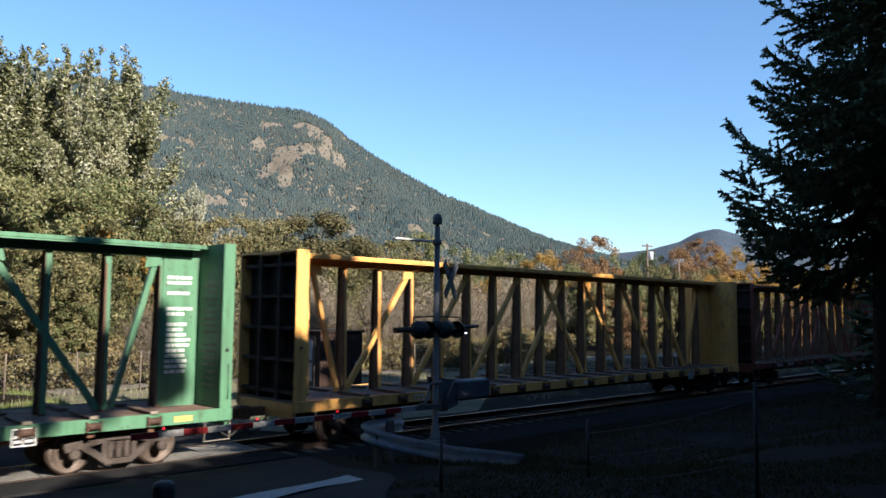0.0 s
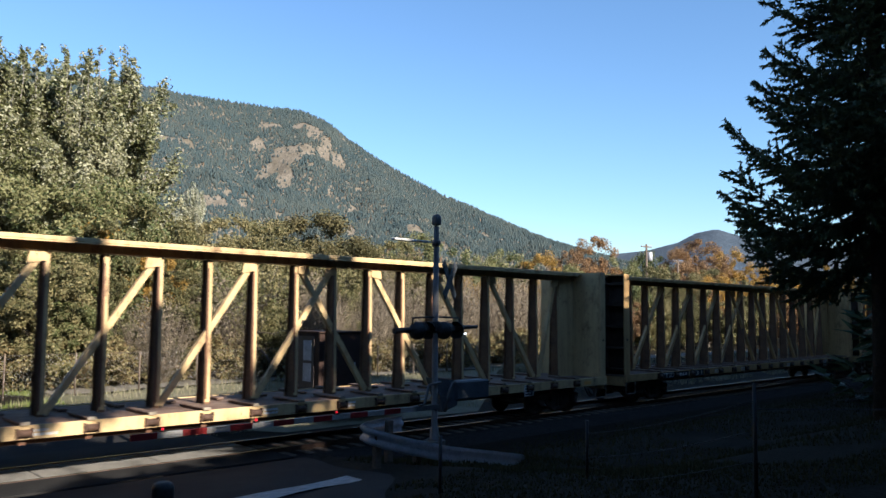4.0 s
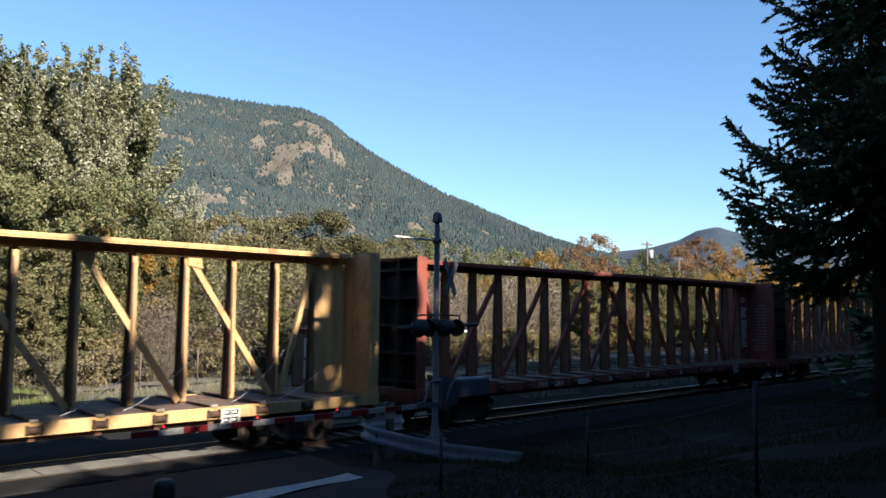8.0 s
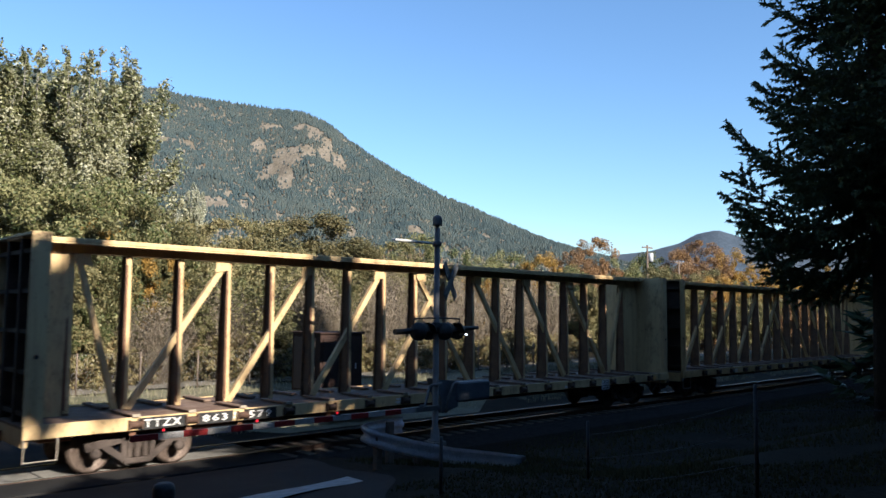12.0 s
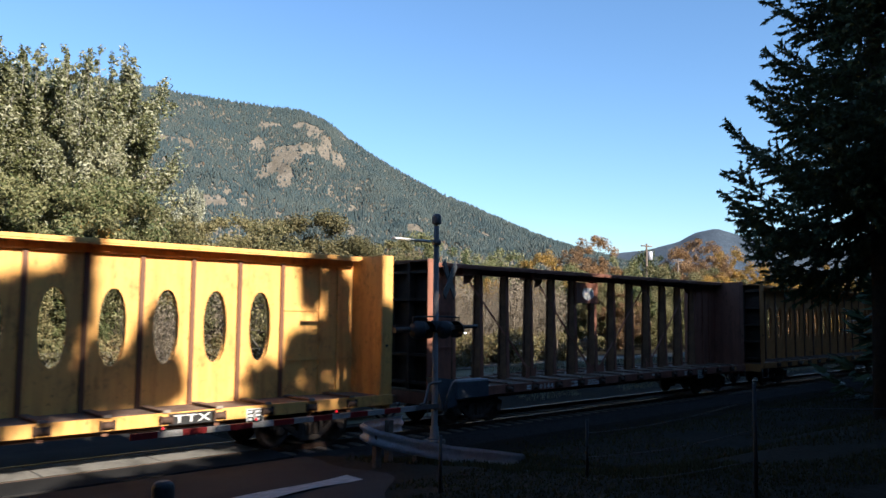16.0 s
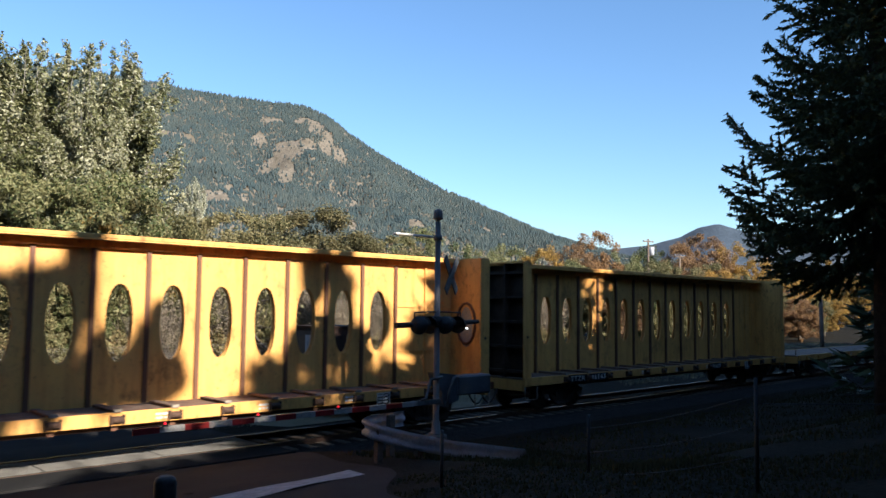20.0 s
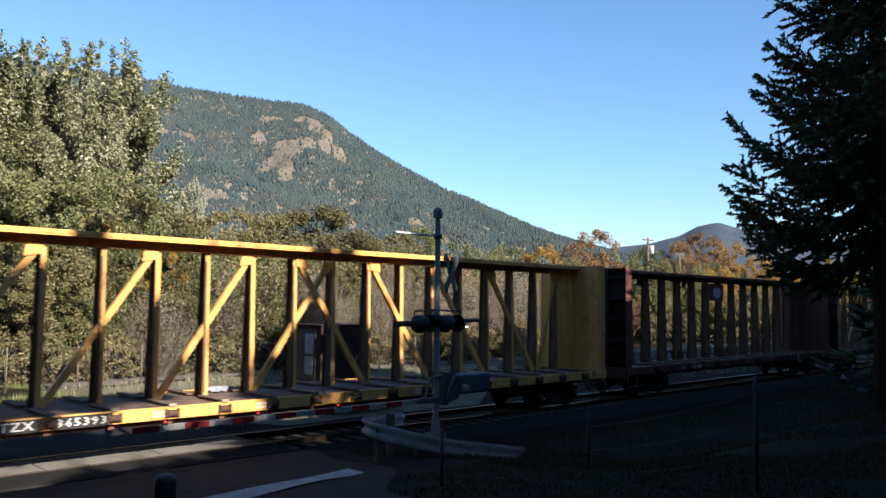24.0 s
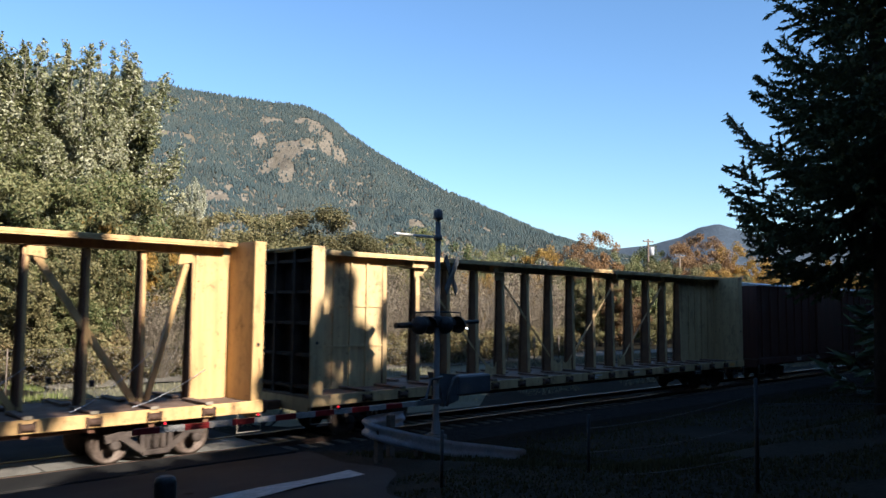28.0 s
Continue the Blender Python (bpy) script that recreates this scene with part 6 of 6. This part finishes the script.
def post_car(label, s, colour, seed, length=19.4, text=(), sign=True, corner=True):
    """A plain-post car: solid walls at the ends, thin rods and small gussets between the posts."""
    car = thing("centerbeam_flatcar", label, "freight car", "plain-post lumber flats")
    sets = underbody(car, length, colour, seed, text=text)
    bulkhead(car, 0.0, -1, colour, back=0.38)
    bulkhead(car, length, 1, colour, back=0.38)
    chord(car, length, colour, 0.5)
    e = 2.1 if length < 20 else 3.2
    for x0, x1 in ((0.39, e), (length - e, length - 0.39)):
        w = panel(car, x0, x1, colour, tuple(x0 + 0.56 * k for k in range(1, int((x1 - x0) / 0.56))))
        for z in (2.25, 3.35):
            bm = bmesh.new()
            box(bm, x0, x1, -0.205, -0.1705, z - 0.03, z + 0.03)
            part("wall_rail", bm, PAINT[colour], w)
    xs = []
    e += 0.1
    n = round((length - 2 * e) / PITCH)
    for k in range(n + 1):
        xs.append(e + (length - 2 * e) * k / n)
        post(car, xs[-1], colour, 0.17)
    c = length / 2
    paint = PAINT[colour]
    if sign:
        a, b = xs[n // 2 - 1] - 0.05, xs[n // 2] + 0.05
        mid = (a + b) / 2 + 0.05
        bm = bmesh.new()
        box(bm, a, b, -0.24, -0.21, 3.72, TOP_Z - 0.36, 0.006)
        sg = part("name_board", bm, paint, car)
        bm = bmesh.new()
        out = [(-0.36, 0.30), (-0.30, 0.46), (0.30, 0.46), (0.36, 0.30), (0.40, 0.05), (0.28, -0.12), (0.0, -0.26), (-0.28, -0.12), (-0.40, 0.05)]
        f = bm.faces.new([bm.verts.new((mid + px * 0.9, -0.246, 3.98 + pz * 0.66)) for px, pz in out])
        bmesh.ops.solidify(bm, geom=[f], thickness=0.004)
        bmesh.ops.recalc_face_normals(bm, faces=bm.faces[:])
        part("emblem", bm, WHITE, sg, "plain white shield shape")
    # thin rods run from low gusset plates outward to plates under the chord
    for d in (-1, 1):
        for foot, top in ((0.30, 3.5), (3.75, 7.0)):
            if top > c - 1.9:
                continue
            bm = bmesh.new()
            bar(bm, (c + d * (foot + 0.1), -0.115, 1.42), (c + d * (top - 0.12), -0.115, TOP_Z - 0.42), 0.055, 0.03)
            rod = part("tie_rod", bm, paint, car)
            bm = bmesh.new()
            q = c + d * foot
            v = [(q - d * 0.28, 1.09), (q + d * 0.28, 1.09), (q + d * 0.24, 1.50), (q + d * 0.10, 1.52), (q - d * 0.06, 1.40), (q - d * 0.20, 1.44), (q - d * 0.28, 1.62)]
            f = bm.faces.new([bm.verts.new((px, -0.15, pz)) for px, pz in v])
            bmesh.ops.solidify(bm, geom=[f], thickness=0.02)
            bmesh.ops.recalc_face_normals(bm, faces=bm.faces[:])
            part("foot_gusset", bm, paint, rod)
            bm = bmesh.new()
            q = c + d * top
            v = [(q + d * 0.08, TOP_Z - 0.34), (q - d * 0.42, TOP_Z - 0.34), (q - d * 0.20, TOP_Z - 0.56), (q + d * 0.08, TOP_Z - 0.62)]
            f = bm.faces.new([bm.verts.new((px, -0.15, pz)) for px, pz in v])
            bmesh.ops.solidify(bm, geom=[f], thickness=0.02)
            bmesh.ops.recalc_face_normals(bm, faces=bm.faces[:])
            part("top_gusset", bm, paint, rod)
            bm = bmesh.new()
            box(bm, q - 0.3, q + 0.3, -0.33, 0.33, TOP_Z - 0.34, TOP_Z - 0.10, 0.01)
            part("chord_box", bm, paint, car)
    marks(car, text, seed)
    finish(car, seed, length)
    return car, s, sets, length


def plain_flat(label, s, colour, seed, length=17.7):
    car = thing("flatcar", label, "freight car")
    sets = underbody(car, length, colour, seed, plain=True)
    for k in range(12):
        bm = bmesh.new()
        x = 0.9 + k * (length - 1.8) / 11
        box(bm, x - 0.07, x + 0.07, -HALF - 0.13, -HALF - 0.052, 0.88, 1.08, 0.01)
        part("stake_pocket", bm, PAINT[colour], car)
    for x in (0.35, length - 0.35):
        bm = bmesh.new()
        tube(bm, [(x, -1.1, 1.1), (x, -1.1, 1.5)], [0.02, 0.02], 6)
        turned(bm, [(-0.02, 0.22), (0.02, 0.22)], (x, -1.1, 1.5), "Z", 14)
        part("hand_brake", bm, BAND, car, "hand-brake wheel on a short staff")
    finish(car, seed, length)
    return car, s, sets, length


def box_car(label, s, colour, seed, length=16.6):
    car = thing("boxcar", label, "freight car")
    sets = underbody(car, length, colour, seed, plain=True)
    bm = bmesh.new()
    box(bm, 0.05, length - 0.05, -HALF + 0.02, HALF - 0.02, DECK_Z, 4.55, 0.03)
    body = part("box_body", bm, PAINT[colour], car)
    for k in range(18):
        x = 0.5 + k * (length - 1.0) / 17
        bm = bmesh.new()
        box(bm, x - 0.06, x + 0.06, -HALF - 0.05, -HALF + 0.021, DECK_Z + 0.1, 4.45)
        part("side_rib", bm, PAINT[colour], body)
    bm = bmesh.new()
    box(bm, length / 2 - 1.5, length / 2 + 1.5, -HALF - 0.11, -HALF - 0.052, DECK_Z + 0.05, 4.35, 0.01)
    part("sliding_door", bm, PAINT[colour], body)
    bm = bmesh.new()
    v = []
    for x in (0.0, length):
        v.append([bm.verts.new((x, y, z)) for y, z in ((-HALF - 0.06, 4.5), (-HALF - 0.06, 4.56), (0, 4.72), (HALF + 0.06, 4.56), (HALF + 0.06, 4.5))])
    a, b = v
    for k in range(5):
        bm.faces.new((a[k], a[(k + 1) % 5], b[(k + 1) % 5], b[k]))
    bm.faces.new(a[::-1])
    bm.faces.new(b)
    bmesh.ops.recalc_face_normals(bm, faces=bm.faces[:])
    part("roof", bm, GALV, car, "pale galvanised roof")
    finish(car, seed, length)
    return car, s, sets, length


PALE_SPRAY = mottled("faded_grey_spray_paint", (0.36, 0.36, 0.36), (0.50, 0.42, 0.30), 6.0, 0.6, 40)
def deck_litter(entry):
    """A crumpled pale sheet and a broken board left on the deck."""
    car = entry[0]
    rng = np.random.default_rng(5)
    n = 9
    verts = [(9.0 + 0.11 * i + 0.03 * rng.random(), 0.42 + 0.075 * j, DECK_Z + 0.02 + 0.16 * rng.random() * (1 - abs(i - 4) / 5)) for j in range(n) for i in range(n)]
    faces = [(j * n + i, j * n + i + 1, (j + 1) * n + i + 1, (j + 1) * n + i) for j in range(n - 1) for i in range(n - 1)]
    raw("crumpled_sheet", verts, faces, NOTICE, car)["label"] = "crumpled pale plastic sheet"
    bm = bmesh.new()
    bar(bm, (3.42, 0.30, DECK_Z + 0.01), (3.62, 0.26, DECK_Z + 0.85), 0.11, 0.03)
    bar(bm, (3.30, 0.28, DECK_Z + 0.66), (3.95, 0.28, DECK_Z + 0.92), 0.09, 0.03)
    part("broken_board", bm, PALE_END, car, "pale broken board leaning on a post")
    return entry


TRAIN = [
    truss_car("dark green empty centre-beam lumber flatcar, white stencils on its end wall", -14.2, "green", 1, stencil=True),
    truss_car("yellow empty centre-beam lumber flatcar with crossed braces", 10.5, "yellow", 2, text=((3.77, 4.38, "TTZX", ""), (4.83, 5.64, "366220", ""))),
    truss_car("oxide-red empty centre-beam lumber flatcar with crossed braces", 34.93, "red", 3, end_wall=0, text=((2.52, 3.17, "SERA", ""), (3.62, 4.39, "73046", ""))),
    truss_car("faded cream empty centre-beam lumber flatcar streaked with rust", 59.3, "cream", 4),
    truss_car("yellow empty centre-beam lumber flatcar with rusty posts", 83.55, "tan", 5, text=((2.44, 3.55, "TTZX", "black"), (3.78, 4.39, "864", "black"), (4.83, 5.6, "731", "black"))),
    truss_car("faded tan empty centre-beam lumber flatcar with slack straps", 107.81, "tan", 6, straps=True, text=((2.77, 3.47, "TTZX", "black"), (3.92, 4.48, "362", "black"), (5.07, 5.65, "", "black"))),
    truss_car("oxide-red empty centre-beam lumber flatcar, white stencils on its end wall", 132.2, "red", 7, stencil=True, text=((5.2, 5.65, "733", ""), (6.03, 6.5, "289", ""), (7.25, 8.06, "", ""))),
    truss_car("oxide-red empty centre-beam lumber flatcar with a stencilled end wall", 156.51, "red", 8, straps=True, stencil=True, text=((4.2, 4.8, "275", ""), (5.15, 5.71, "306", ""), (3.0, 3.7, "", ""))),
    truss_car("faded cream empty centre-beam lumber flatcar with rusty posts", 181.19, "cream", 9, text=((2.3, 3.12, "TTZX", "black"), (3.59, 4.2, "863", "black"), (4.73, 5.32, "579", "black"))),
    truss_car("faded tan empty centre-beam lumber flatcar with plain end walls", 205.3, "tan", 10, end_wall=0),
    opera_car("yellow lumber flatcar with a solid centre wall of oval windows", 229.7, "yellow", 11, text=((13.33, 14.17, "TTX", "black"),)),
    post_car("faded brick-red lumber flatcar with a white emblem board", 250.38, "brick", 12, text=((4.86, 5.57, "0144", ""), (6.54, 6.94, "", ""), (7.46, 8.32, "", ""))),
    opera_car("sunburnt orange lumber flatcar with a solid wall of oval windows", 271.50, "orange", 13, plates=True),
    opera_car("faded yellow lumber flatcar with oval windows and a sprayed end", 292.34, "yellow", 14, graffiti=True, text=((2.42, 3.27, "TTZX", "black"),)),
    opera_car("yellow lumber flatcar with oval windows and rusty ribs", 313.33, "yellow", 15, text=((2.36, 3.14, "TTZX", "black"), (3.49, 4.38, "86165", "black"), (12.02, 12.86, "TRAILER", "black"))),
    plain_flat("low empty yellow flatcar with stake pockets", 334.35, "yellow", 16),
    deck_litter(truss_car("bright yellow empty centre-beam lumber flatcar with crossed braces", 353.60, "yellow", 17, stencil=False, text=((3.6, 4.4, "TTZX", "black"), (4.8, 5.74, "365393", "black")))),
    post_car("dull maroon lumber flatcar with a white emblem board", 377.99, "maroon", 18, text=((3.75, 4.11, "28", ""), (4.48, 5.51, "0141", ""))),
    truss_car("faded yellow empty centre-beam lumber flatcar with rusty braces", 398.72, "tan", 19, straps=True, knobs=True, text=((2.4, 3.2, "TTZX", "black"), (3.54, 4.34, "845661", "black"))),
    post_car("faded cream plain-post lumber flatcar with ribbed end walls", 423.08, "cream", 20, length=23.05, sign=False),
    box_car("brown boxcar with a pale galvanised roof", 447.6, "brown", 21),
    truss_car("oxide-red empty centre-beam lumber flatcar, seen far off", 465.8, "red", 22),
]


def motions():
    """The train rolls by at an even pace towards the left; the wheels turn while they are near."""
    for car, s, sets, length in TRAIN:
        walk(car, [(t, pose(s - SPEED * t, 0, 0)) for t in (0.0, 7.0, 14.0, 21.0, 28.0)])
        for k, ws in enumerate(sets):
            x = (2.35 - 0.89, 2.35 + 0.89, length - 2.35 - 0.89, length - 2.35 + 0.89)[k]
            t0, t1 = max(0.04, (s + x - 24.0) / SPEED), min(27.96, (s + x - 0.0) / SPEED)
            t0 = math.ceil(t0 * 30) / 30
            spin = -math.degrees(SPEED / 0.42)
            rows = [(0.0, pose(x, 0, 0.42))]
            if t1 - t0 > 0.1:
                n = int((t1 - t0) * 30)
                rows += [(t0 + i / 30, pose(x, 0, 0.42, 0, spin * i / 30, 0)) for i in range(1, n + 1)]
                rows.append((28.0, rows[-1][1]))
            else:
                rows.append((28.0, pose(x, 0, 0.42)))
            walk(ws, rows)

# ---- what moves ----
motions()
